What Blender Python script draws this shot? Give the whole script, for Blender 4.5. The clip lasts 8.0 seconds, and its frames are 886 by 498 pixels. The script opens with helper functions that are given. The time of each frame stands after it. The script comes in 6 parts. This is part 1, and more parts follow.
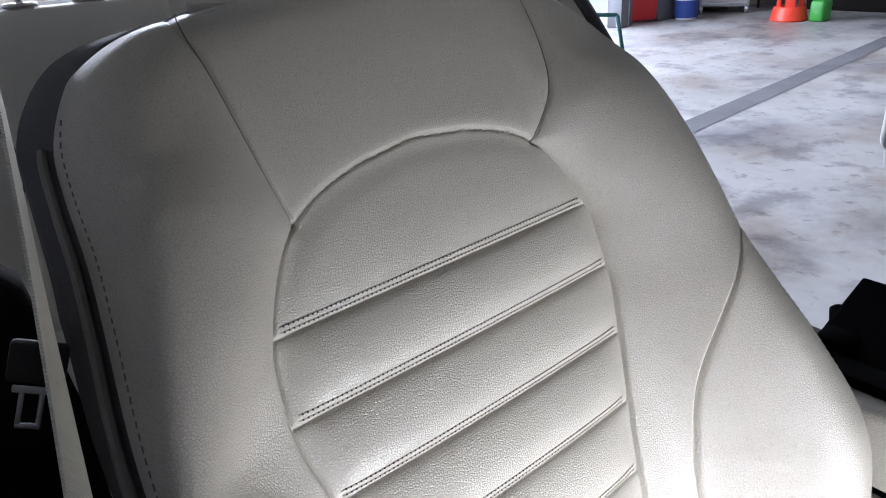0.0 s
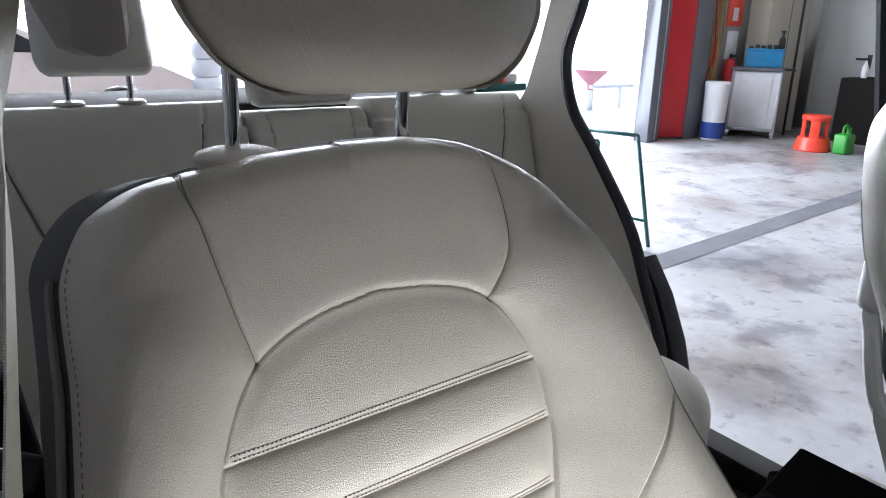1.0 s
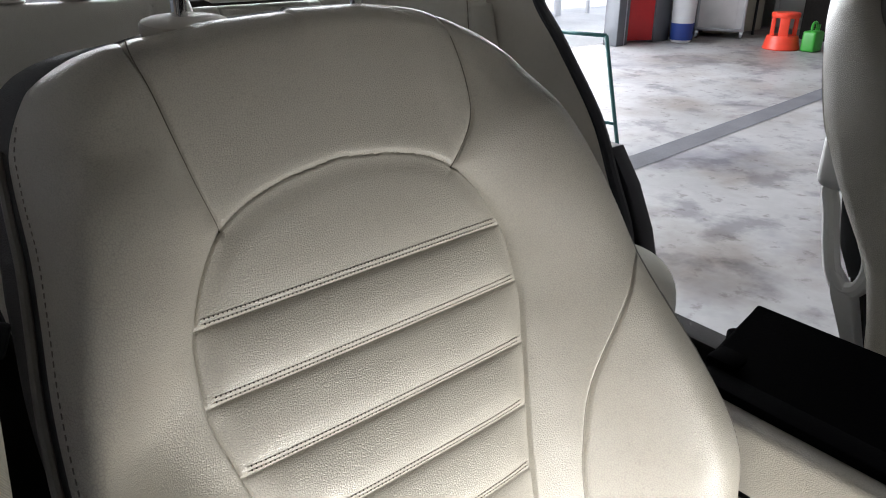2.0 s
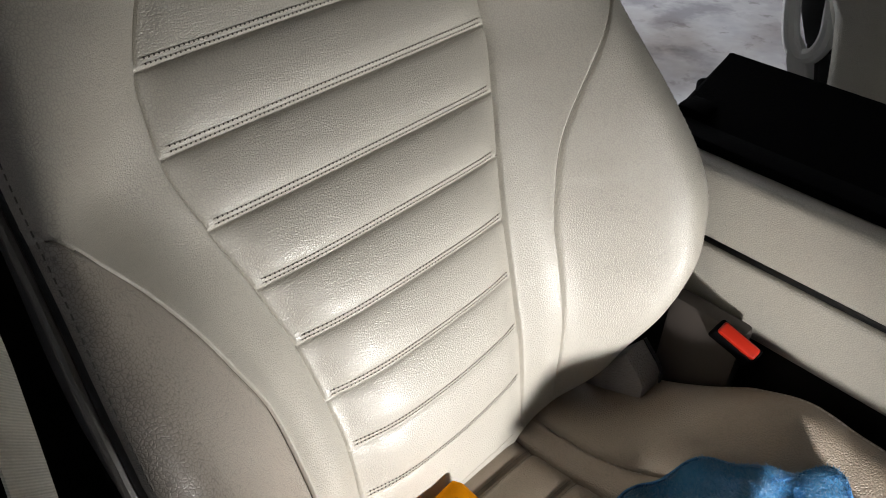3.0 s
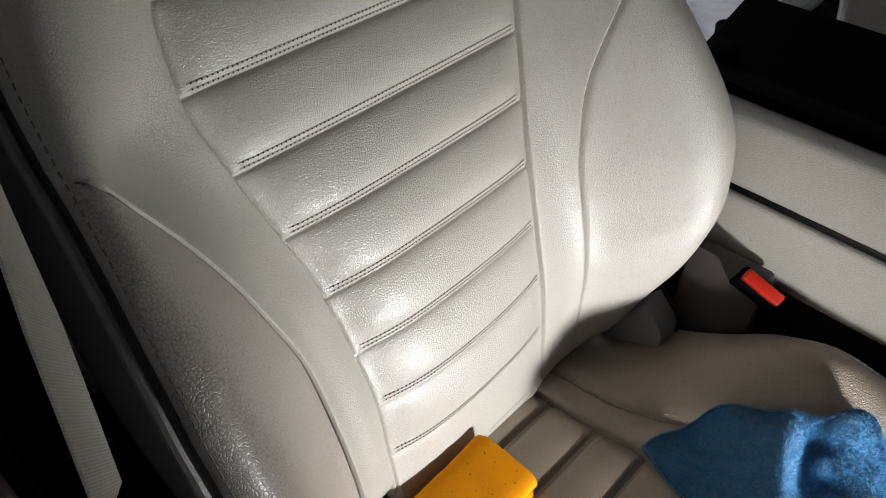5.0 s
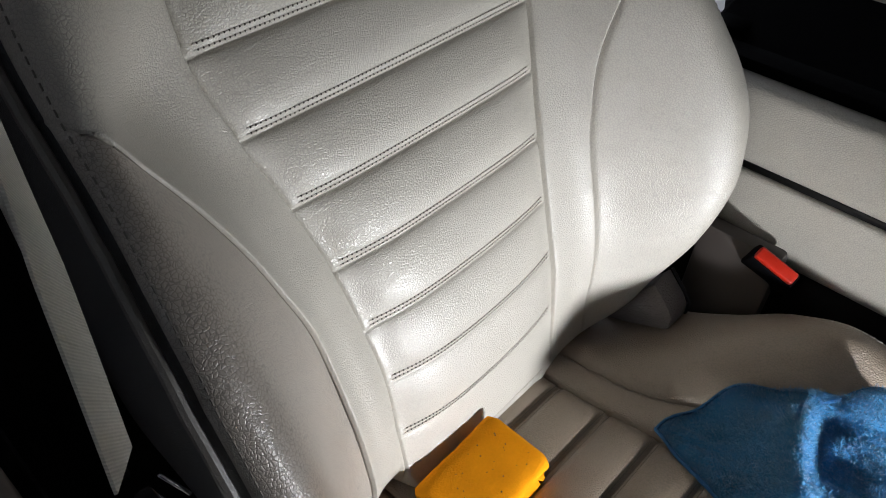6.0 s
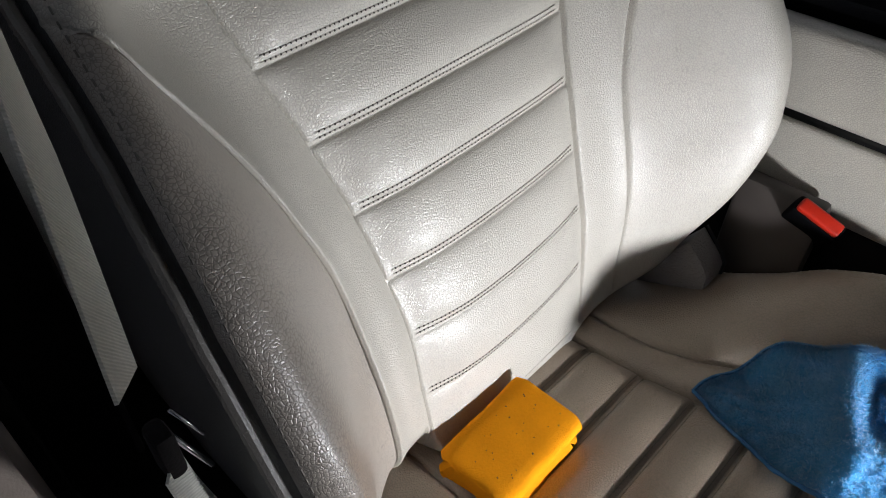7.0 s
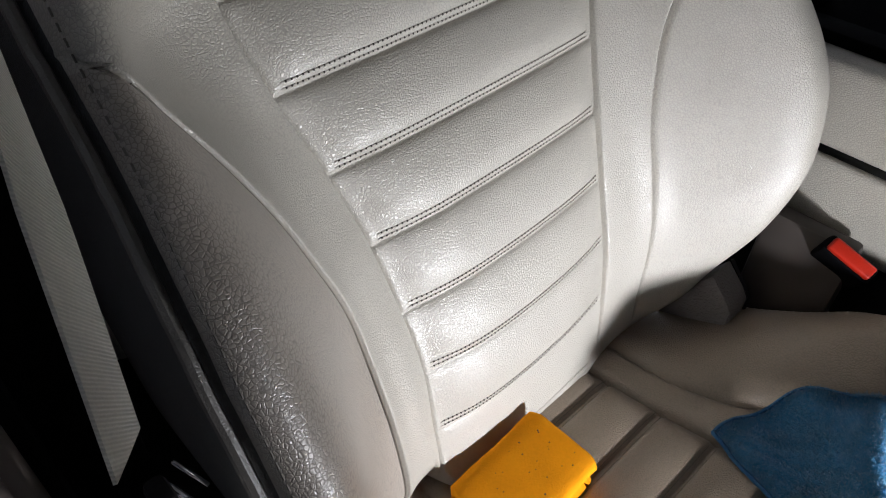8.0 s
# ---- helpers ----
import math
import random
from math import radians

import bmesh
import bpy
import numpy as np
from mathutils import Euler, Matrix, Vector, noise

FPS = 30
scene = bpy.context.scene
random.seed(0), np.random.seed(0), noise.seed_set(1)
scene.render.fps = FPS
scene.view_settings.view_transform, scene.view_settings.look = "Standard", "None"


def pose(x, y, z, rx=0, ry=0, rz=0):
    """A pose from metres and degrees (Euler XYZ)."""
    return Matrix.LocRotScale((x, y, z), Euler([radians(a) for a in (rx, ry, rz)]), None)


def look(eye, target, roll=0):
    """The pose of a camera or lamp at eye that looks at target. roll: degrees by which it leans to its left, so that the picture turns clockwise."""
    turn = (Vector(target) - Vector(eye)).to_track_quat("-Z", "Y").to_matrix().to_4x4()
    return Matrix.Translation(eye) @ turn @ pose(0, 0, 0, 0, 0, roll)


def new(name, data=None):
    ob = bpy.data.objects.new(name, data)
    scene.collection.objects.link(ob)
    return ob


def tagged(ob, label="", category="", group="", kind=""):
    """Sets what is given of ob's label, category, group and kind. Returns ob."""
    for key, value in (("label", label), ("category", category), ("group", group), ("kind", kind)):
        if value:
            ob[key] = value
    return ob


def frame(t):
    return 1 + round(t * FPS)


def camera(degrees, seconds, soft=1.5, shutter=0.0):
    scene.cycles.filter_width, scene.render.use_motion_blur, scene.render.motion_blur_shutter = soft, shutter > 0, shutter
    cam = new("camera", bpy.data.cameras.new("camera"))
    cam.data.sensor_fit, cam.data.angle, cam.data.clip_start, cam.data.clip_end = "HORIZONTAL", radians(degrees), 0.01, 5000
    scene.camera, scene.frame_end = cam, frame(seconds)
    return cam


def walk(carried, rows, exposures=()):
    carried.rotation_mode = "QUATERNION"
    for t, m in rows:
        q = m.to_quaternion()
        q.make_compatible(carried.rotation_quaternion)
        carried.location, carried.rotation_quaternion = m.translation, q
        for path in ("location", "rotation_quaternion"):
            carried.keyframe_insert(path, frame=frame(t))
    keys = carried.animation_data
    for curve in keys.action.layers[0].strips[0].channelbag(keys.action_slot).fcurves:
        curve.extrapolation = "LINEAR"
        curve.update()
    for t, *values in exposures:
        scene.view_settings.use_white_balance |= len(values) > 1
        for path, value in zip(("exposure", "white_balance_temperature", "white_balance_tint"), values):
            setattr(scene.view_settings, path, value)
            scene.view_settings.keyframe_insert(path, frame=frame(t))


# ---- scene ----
cam = camera(64.2, 8.0, 1.0)
PATH = [
    (0, (0.022, 0.016, 1.264), (1.112, 1.476, 0.438), -3.7),
    (0.5, (0.033, -0.019, 1.299), (1.061, 1.53, 0.563), -1.1),
    (1, (0.04, -0.05, 1.337), (1.141, 1.509, 0.741), 1.4),
    (1.5, (0.038, -0.065, 1.332), (1.175, 1.483, 0.775), 0.9),
    (2, (0.038, -0.069, 1.294), (1.153, 1.379, 0.481), -0.1),
    (2.2, (0.036, -0.078, 1.277), (1.118, 1.298, 0.309), -0.6),
    (3.3, (0.018, -0.038, 1.221), (1.071, 1.065, -0.073), 0.4),
    (3.5, (0.016, -0.03, 1.22), (1.063, 1.061, -0.089), 0.6),
    (4, (0.011, -0.02, 1.214), (1.063, 1.031, -0.124), 1.0),
    (4.5, (0.001, -0.014, 1.209), (1.065, 1.02, -0.132), 1.3),
    (6, (-0.017, 0.001, 1.177), (1.076, 1.003, -0.166), 2.2),
    (6.5, (-0.024, 0.005, 1.155), (1.057, 1.017, -0.189), 1.6),
    (7, (-0.023, 0.006, 1.129), (1.035, 1.029, -0.225), 0.6),
    (7.5, (-0.015, 0.012, 1.123), (1.027, 1.031, -0.246), -0.2),
    (8, (-0.008, 0.028, 1.135), (1.027, 1.077, -0.218), 1.9),
]
EXPOSURES = [(0.0, 0.16, 5700, 14), (0.5, 0.48, 5750, 14), (1.0, 0.46, 5900, 12), (1.5, 0.14, 6150, 11), (2.2, -0.10, 6350, 10), (3.3, -0.60, 6320, 11), (6.0, -0.62, 5900, 11), (8.0, -0.62, 5850, 13)]
walk(cam, [(t, look(eye, target, roll)) for t, eye, target, roll in PATH], EXPOSURES)

# ---- light ----
world = bpy.data.worlds.new("world")
scene.world = world
world.use_nodes = True
wn = world.node_tree.nodes
sky = wn.new("ShaderNodeTexSky")
sky.sky_type, sky.sun_disc = "NISHITA", False
sky.dust_density, sky.ozone_density = 0.2, 2.0
sky.sun_elevation, sky.sun_rotation = radians(48), radians(214)
wn["Background"].inputs["Strength"].default_value = 0.15
world.node_tree.links.new(sky.outputs["Color"], wn["Background"].inputs["Color"])


def lamp(name, kind, m, energy, color=(1, 1, 1), **more):
    data = bpy.data.lights.new(name, kind)
    data.energy, data.color = energy, color
    ob = new(name, data)
    ob.matrix_world = m
    return ob


sun = lamp("sun", "SUN", look((0, 0, 0), (0.5, 0.75, -1.0)), 5.0, (1.0, 0.96, 0.9))
sun.data.angle = radians(0.5)
# the work lamp that lights the seat, low in front of the cushion
work = lamp("work_lamp", "SPOT", look((0.30, -0.36, 0.70), (0.37, 0.24, 0.662)), 40.0, (1.0, 0.97, 0.92))
work.data.spot_size, work.data.spot_blend, work.data.shadow_soft_size = radians(91), 1.0, 0.02
# daylight in the gate's opening
gate_light = lamp("gate_daylight", "AREA", look((3.75, 5.95, 2.0), (3.75, 0, 1.4)), 560.0, (0.95, 0.98, 1.0))
gate_light.data.shape, gate_light.data.size, gate_light.data.size_y = "RECTANGLE", 7.1, 3.8


# ---- materials ----
def material(name, color, rough=0.5, metal=0.0, spec=0.5, vary=0.12, scale=6.0, grain=(), bump=0.15, coat=0.0, dirt=None):
    """Colour varied at two scales, with noise relief. grain: pairs of (scale, weight) for the relief."""
    mat = bpy.data.materials.new(name)
    mat.use_nodes = True
    nt = mat.node_tree
    p = nt.nodes["Principled BSDF"]
    p.inputs["Roughness"].default_value, p.inputs["Metallic"].default_value = rough, metal
    p.inputs["Specular IOR Level"].default_value = spec
    p.inputs["Coat Weight"].default_value = coat
    co = nt.nodes.new("ShaderNodeTexCoord")
    big, small = nt.nodes.new("ShaderNodeTexNoise"), nt.nodes.new("ShaderNodeTexNoise")
    big.inputs["Scale"].default_value, small.inputs["Scale"].default_value = scale, scale * 14
    big.inputs["Detail"].default_value, small.inputs["Detail"].default_value = 5, 4
    for n in (big, small):
        nt.links.new(co.outputs["Object"], n.inputs["Vector"])
    add = nt.nodes.new("ShaderNodeMath")
    add.operation = "MULTIPLY_ADD"
    nt.links.new(small.outputs["Fac"], add.inputs[0])
    add.inputs[1].default_value = 0.45
    nt.links.new(big.outputs["Fac"], add.inputs[2])
    ramp = nt.nodes.new("ShaderNodeValToRGB")
    c = Vector(color)
    ramp.color_ramp.elements[0].position, ramp.color_ramp.elements[1].position = 0.45, 1.0
    ramp.color_ramp.elements[0].color = (*(c * (1 - vary) if dirt is None else Vector(dirt)), 1)
    ramp.color_ramp.elements[1].color = (*(c * (1 + vary)), 1)
    nt.links.new(add.outputs[0], ramp.inputs["Fac"])
    nt.links.new(ramp.outputs["Color"], p.inputs["Base Color"])
    mr = nt.nodes.new("ShaderNodeMapRange")
    mr.inputs["From Min"].default_value, mr.inputs["From Max"].default_value = 0.45, 1.0
    mr.inputs["To Min"].default_value, mr.inputs["To Max"].default_value = max(0.03, rough * 0.85), min(1, rough * 1.15)
    nt.links.new(add.outputs[0], mr.inputs["Value"])
    nt.links.new(mr.outputs["Result"], p.inputs["Roughness"])
    if grain:
        total = None
        for sc, weight in grain:
            n = nt.nodes.new("ShaderNodeTexNoise")
            n.inputs["Scale"].default_value, n.inputs["Detail"].default_value = sc, 3
            nt.links.new(co.outputs["Object"], n.inputs["Vector"])
            m = nt.nodes.new("ShaderNodeMath")
            m.operation = "MULTIPLY_ADD"
            nt.links.new(n.outputs["Fac"], m.inputs[0])
            m.inputs[1].default_value = weight
            if total is None:
                m.inputs[2].default_value = 0
            else:
                nt.links.new(total, m.inputs[2])
            total = m.outputs[0]
        b = nt.nodes.new("ShaderNodeBump")
        b.inputs["Strength"].default_value, b.inputs["Distance"].default_value = bump, 0.002
        nt.links.new(total, b.inputs["Height"])
        nt.links.new(b.outputs["Normal"], p.inputs["Normal"])
    return mat


def leather(name, color, rough=0.32, crack=0.55, cell=470.0, vary=0.05, relief=0.00042, dirt=None, groove_shade=0.22, groove=0.26):
    """Grained leather: pebbles parted by fine creases of two sizes, a little unevenness, polish on the pebbles."""
    mat = material(name, color, rough, vary=vary, scale=7.0, dirt=dirt)
    nt = mat.node_tree
    p = nt.nodes["Principled BSDF"]
    spread = p.inputs["Roughness"].links[0].from_node
    p.inputs["Specular IOR Level"].default_value = 1.0
    spread.inputs["To Min"].default_value, spread.inputs["To Max"].default_value = rough * 0.92, rough * 1.10

    def node(kind, **values):
        n = nt.nodes.new(kind)
        for key, value in values.items():
            n.inputs[key].default_value = value
        return n
    co = node("ShaderNodeTexCoord")
    warp = node("ShaderNodeTexNoise", Scale=230, Detail=2)
    nt.links.new(co.outputs["Object"], warp.inputs["Vector"])
    bent = nt.nodes.new("ShaderNodeVectorMath")
    bent.operation = "MULTIPLY_ADD"
    nt.links.new(warp.outputs["Color"], bent.inputs[0])
    bent.inputs[1].default_value = (0.0019, 0.0019, 0.0019)
    nt.links.new(co.outputs["Object"], bent.inputs[2])

    def creases(scale, width):
        v = node("ShaderNodeTexVoronoi", Scale=scale)
        v.feature = "DISTANCE_TO_EDGE"
        nt.links.new(bent.outputs["Vector"], v.inputs["Vector"])
        r = nt.nodes.new("ShaderNodeMapRange")
        r.interpolation_type = "SMOOTHSTEP"
        r.inputs["From Max"].default_value = width
        nt.links.new(v.outputs["Distance"], r.inputs["Value"])
        return r.outputs["Result"]
    soft = node("ShaderNodeTexNoise", Scale=150, Detail=4)
    nt.links.new(co.outputs["Object"], soft.inputs["Vector"])
    # the grain is deeper in some patches than in others
    patch = node("ShaderNodeTexNoise", Scale=16, Detail=3)
    nt.links.new(co.outputs["Object"], patch.inputs["Vector"])
    deep = nt.nodes.new("ShaderNodeMapRange")
    deep.inputs["From Min"].default_value, deep.inputs["From Max"].default_value = 0.35, 0.65
    deep.inputs["To Min"].default_value, deep.inputs["To Max"].default_value = 0.75, 1.15
    nt.links.new(patch.outputs["Fac"], deep.inputs["Value"])
    grooves = creases(cell, groove)
    # shade in the grain's grooves, multiplied into the base colour
    if groove_shade:
        base = p.inputs["Base Color"].links[0].from_socket
        keep = nt.nodes.new("ShaderNodeMapRange")
        keep.inputs["From Max"].default_value = 0.35
        keep.inputs["To Min"].default_value = 1 - groove_shade
        nt.links.new(grooves, keep.inputs["Value"])
        tone = nt.nodes.new("ShaderNodeMix")
        tone.data_type, tone.blend_type = "RGBA", "MULTIPLY"
        tone.inputs["Factor"].default_value = 1.0
        nt.links.new(base, tone.inputs["A"])
        nt.links.new(keep.outputs["Result"], tone.inputs["B"])
        nt.links.new(tone.outputs["Result"], p.inputs["Base Color"])
    total = None
    for socket, weight in ((grooves, crack), (creases(cell * 2.0, 0.45), crack * 0.30), (soft.outputs["Fac"], 0.35)):
        m = nt.nodes.new("ShaderNodeMath")
        m.operation = "MULTIPLY_ADD"
        nt.links.new(socket, m.inputs[0])
        m.inputs[1].default_value = weight
        if total is None:
            m.inputs[2].default_value = 0
        else:
            nt.links.new(total, m.inputs[2])
        total = m.outputs[0]
    b = nt.nodes.new("ShaderNodeBump")
    b.inputs["Distance"].default_value = relief
    nt.links.new(deep.outputs["Result"], b.inputs["Strength"])
    nt.links.new(total, b.inputs["Height"])
    nt.links.new(b.outputs["Normal"], p.inputs["Normal"])
    return mat


LEATHER = leather("cream_leather", (0.515, 0.485, 0.42))
# creased leather of the door-side bolster, on a darker base colour
LEATHER_CREASED = leather("creased_leather", (0.42, 0.375, 0.32), crack=0.5, cell=440.0, rough=0.34, relief=0.00036, groove_shade=0.42, groove=0.22)
# browner and darker than the backrest's leather
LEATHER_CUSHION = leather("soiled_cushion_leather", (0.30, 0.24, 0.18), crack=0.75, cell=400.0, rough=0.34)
# same cream leather, lightened in colour to make up for missing light
LEATHER_REAR_LIT = leather("rear_leather", (0.66, 0.64, 0.58), rough=0.42)
THREAD = material("beige_thread", (0.50, 0.47, 0.41), 0.7, grain=((900, 1.0),), bump=0.3)
THREAD_TAUPE = material("taupe_thread", (0.20, 0.185, 0.16), 0.7)
HOLE = material("needle_hole", (0.055, 0.048, 0.04), 0.9, spec=0.1)
PIPING = leather("taupe_piping", (0.13, 0.12, 0.105), rough=0.45, relief=0.0002, groove_shade=0.0)
# dark brown that stands for the shade inside closed seams
SEAM_SHADE = material("seam_thread", (0.16, 0.145, 0.12), 0.8)
THREAD_WHITE = material("white_thread", (0.62, 0.6, 0.55), 0.65, grain=((900, 1.0),), bump=0.3)
TRIM_GREY = material("grey_plastic", (0.33, 0.32, 0.30), 0.55, vary=0.06, grain=((700, 1.0),), bump=0.2)
TRIM_BEIGE = material("beige_trim", (0.46, 0.43, 0.38), 0.55, vary=0.05, grain=((600, 1.0),), bump=0.25)
# beige trim lightened, with the daylight on the rear pillar in its colour
TRIM_DAYLIT = material("pale_pillar_trim", (0.68, 0.64, 0.58), 0.55, vary=0.05, grain=((600, 1.0),), bump=0.2)
TRIM_LIGHT = material("light_trim", (0.66, 0.66, 0.66), 0.4, vary=0.04, grain=((600, 1.0),), bump=0.1)
TRIM_DARK = material("dark_trim", (0.014, 0.012, 0.012), 0.8, spec=0.15, vary=0.2, grain=((500, 1.0),), bump=0.3)
BLACK_LINING = material("black_lining", (0.003, 0.003, 0.0035), 0.85, spec=0.02, vary=0.25, grain=((400, 1.0),), bump=0.2)
RUBBER = material("rubber_seal", (0.018, 0.018, 0.024), 0.5, vary=0.2, grain=((200, 1.0),), bump=0.2)
CHROME = material("chrome", (0.75, 0.76, 0.78), 0.12, 1.0, vary=0.03)
STEEL = material("seat_rail_steel", (0.35, 0.33, 0.32), 0.38, 0.9, vary=0.15, scale=30, grain=((350, 1.0),), bump=0.4)
BROWN = material("brown_plastic", (0.045, 0.037, 0.032), 0.6, vary=0.15, scale=30)
RED_BUTTON = material("red_plastic", (0.42, 0.018, 0.006), 0.35, vary=0.1, scale=40)
WEBBING = material("belt_webbing", (0.80, 0.78, 0.70), 0.75, vary=0.10, scale=30, grain=((1200, 1.0),), bump=0.4)
PILLAR_BROWN = material("brown_pillar_trim", (0.26, 0.215, 0.18), 0.6, vary=0.15, scale=25, grain=((500, 1.0),), bump=0.3)
CARPET = material("carpet", (0.015, 0.013, 0.012), 0.95, spec=0.1, vary=0.3, scale=40, grain=((500, 1.0), (120, 1.0)), bump=1.0)
SPONGE = material("yellow_foam", (0.80, 0.29, 0.001), 0.95, spec=0.08, vary=0.10, scale=30, grain=((420, 0.6), (900, 0.7)), bump=0.55)
CLOTH = material("blue_microfibre", (0.055, 0.27, 0.52), 0.95, vary=0.25, scale=30, grain=((900, 1.0), (220, 0.8)), bump=1.0)
HEADLINING = material("headlining", (0.5, 0.48, 0.44), 0.9, grain=((700, 1.0),), bump=0.3)


def twill(mat, scale):
    """Fine slanting ribs of woven webbing."""
    nt = mat.node_tree
    p = nt.nodes["Principled BSDF"]
    co, wave = nt.nodes.new("ShaderNodeTexCoord"), nt.nodes.new("ShaderNodeTexWave")
    wave.bands_direction = "DIAGONAL"
    wave.inputs["Scale"].default_value, wave.inputs["Distortion"].default_value, wave.inputs["Detail"].default_value = scale, 1.2, 2
    wave.inputs["Detail Scale"].default_value = 2.0
    nt.links.new(co.outputs["Object"], wave.inputs["Vector"])
    b = nt.nodes.new("ShaderNodeBump")
    b.inputs["Strength"].default_value, b.inputs["Distance"].default_value = 0.8, 0.0003
    nt.links.new(wave.outputs["Fac"], b.inputs["Height"])
    nt.links.new(p.inputs["Normal"].links[0].from_socket, b.inputs["Normal"])
    nt.links.new(b.outputs["Normal"], p.inputs["Normal"])
    base = p.inputs["Base Color"].links[0].from_socket
    rib = nt.nodes.new("ShaderNodeMapRange")
    rib.inputs["To Min"].default_value = 0.85
    nt.links.new(wave.outputs["Fac"], rib.inputs["Value"])
    tone = nt.nodes.new("ShaderNodeMix")
    tone.data_type, tone.blend_type = "RGBA", "MULTIPLY"
    tone.inputs["Factor"].default_value = 1.0
    nt.links.new(base, tone.inputs["A"])
    nt.links.new(rib.outputs["Result"], tone.inputs["B"])
    nt.links.new(tone.outputs["Result"], p.inputs["Base Color"])
    return mat


twill(WEBBING, 290.0)


def concrete(name):
    """Worn pale concrete with broad dark stains and scuffs."""
    mat = material(name, (0.36, 0.355, 0.365), 0.45, vary=0.18, scale=1.1, grain=((30, 1.0), (6, 1.0)), bump=0.2)
    nt = mat.node_tree
    p = nt.nodes["Principled BSDF"]
    co = nt.nodes.new("ShaderNodeTexCoord")
    base = p.inputs["Base Color"].links[0].from_socket
    for sc, lo, hi, tone in ((0.75, 0.50, 0.66, (0.50, 0.50, 0.57)), (0.9, 0.46, 0.66, (0.62, 0.54, 0.48)), (2.3, 0.53, 0.63, (0.58, 0.57, 0.60)), (9.0, 0.58, 0.66, (0.62, 0.59, 0.58))):
        n = nt.nodes.new("ShaderNodeTexNoise")
        n.inputs["Scale"].default_value, n.inputs["Detail"].default_value, n.inputs["Roughness"].default_value = sc, 6, 0.62
        shift = nt.nodes.new("ShaderNodeVectorMath")
        shift.inputs[1].default_value = (sc * 3.1, sc * 1.7, 0.0)
        nt.links.new(co.outputs["Object"], shift.inputs[0])
        nt.links.new(shift.outputs["Vector"], n.inputs["Vector"])
        r = nt.nodes.new("ShaderNodeMapRange")
        r.inputs["From Min"].default_value, r.inputs["From Max"].default_value = lo, hi
        nt.links.new(n.outputs["Fac"], r.inputs["Value"])
        m = nt.nodes.new("ShaderNodeMix")
        m.data_type, m.blend_type = "RGBA", "MULTIPLY"
        nt.links.new(r.outputs["Result"], m.inputs["Factor"])
        nt.links.new(base, m.inputs["A"])
        m.inputs["B"].default_value = (*tone, 1)
        base = m.outputs["Result"]
    nt.links.new(base, p.inputs["Base Color"])
    return mat


CONCRETE = concrete("garage_concrete")
PLASTER = material("white_plaster", (0.62, 0.61, 0.58), 0.85, vary=0.08, scale=1.5, grain=((60, 1.0),), bump=0.2)
GREY_PAINT = material("grey_paint", (0.12, 0.125, 0.14), 0.45, vary=0.1, scale=3)
ALU = material("aluminium", (0.5, 0.52, 0.56), 0.35, 0.8, vary=0.06)
RED_PAINT = material("red_paint", (0.50, 0.02, 0.025), 0.4, vary=0.12, scale=3)
DOOR_GREY = material("door_grey", (0.50, 0.50, 0.49), 0.5, vary=0.05, scale=2)
WHITE_PLASTIC = material("white_plastic", (0.72, 0.72, 0.74), 0.4, vary=0.06, scale=8)
BLUE_PAINT = material("blue_plastic", (0.02, 0.2, 0.42), 0.4, vary=0.1, scale=8)
NAVY = material("dark_blue_label", (0.02, 0.05, 0.25), 0.5, vary=0.15, scale=8)
BRIGHT_RED = material("bright_red_plastic", (0.75, 0.06, 0.03), 0.4, vary=0.1, scale=8)
GREEN = material("green_plastic", (0.035, 0.26, 0.03), 0.4, vary=0.12, scale=8)
BLACK = material("black_plastic", (0.015, 0.015, 0.017), 0.5, vary=0.2, scale=10)
OCHRE = material("ochre_hose", (0.35, 0.22, 0.08), 0.6, vary=0.2, scale=20)
CREAM_PAINT = material("cream_board", (0.50, 0.46, 0.38), 0.7, vary=0.08, scale=4)
TEAL = material("teal_steel", (0.03, 0.13, 0.13), 0.4, vary=0.2, scale=20)
CAR_PAINT = material("rose_beige_car_paint", (0.80, 0.68, 0.62), 0.3, 0.0, vary=0.05, coat=0.6)
ASPHALT = material("pale_yard_paving", (0.70, 0.70, 0.69), 0.9, vary=0.15, scale=1.2, grain=((90, 1.0),), bump=0.5)
PINK = material("faded_pink_paint", (0.6, 0.25, 0.3), 0.5, vary=0.1)


# ---- mesh helpers ----
def thing(name, base, label, category, group="", kind=""):
    ob = new(name)
    ob.location = base
    ob.empty_display_size = 0.05
    return tagged(ob, label, category, group, kind)


def hang(ob, parent):
    bpy.context.view_layer.update()
    ob.parent = parent
    ob.matrix_parent_inverse = parent.matrix_world.inverted()
    return ob


def link_mesh(name, me, mat, parent=None, label="", smooth=True):
    if mat is not None:
        me.materials.append(mat)
    if smooth:
        me.polygons.foreach_set("use_smooth", [True] * len(me.polygons))
    ob = new(name, me)
    if parent is not None:
        hang(ob, parent)
    if label:
        tagged(ob, label)
    return ob


def part(name, bm, mat, parent=None, label="", smooth=True, angle=35):
    me = bpy.data.meshes.new(name)
    bmesh.ops.recalc_face_normals(bm, faces=bm.faces[:])
    if smooth:
        for e in bm.edges:
            if len(e.link_faces) == 2 and e.calc_face_angle(0) > radians(angle):
                e.smooth = False
    bm.to_mesh(me)
    bm.free()
    return link_mesh(name, me, mat, parent, label, smooth)


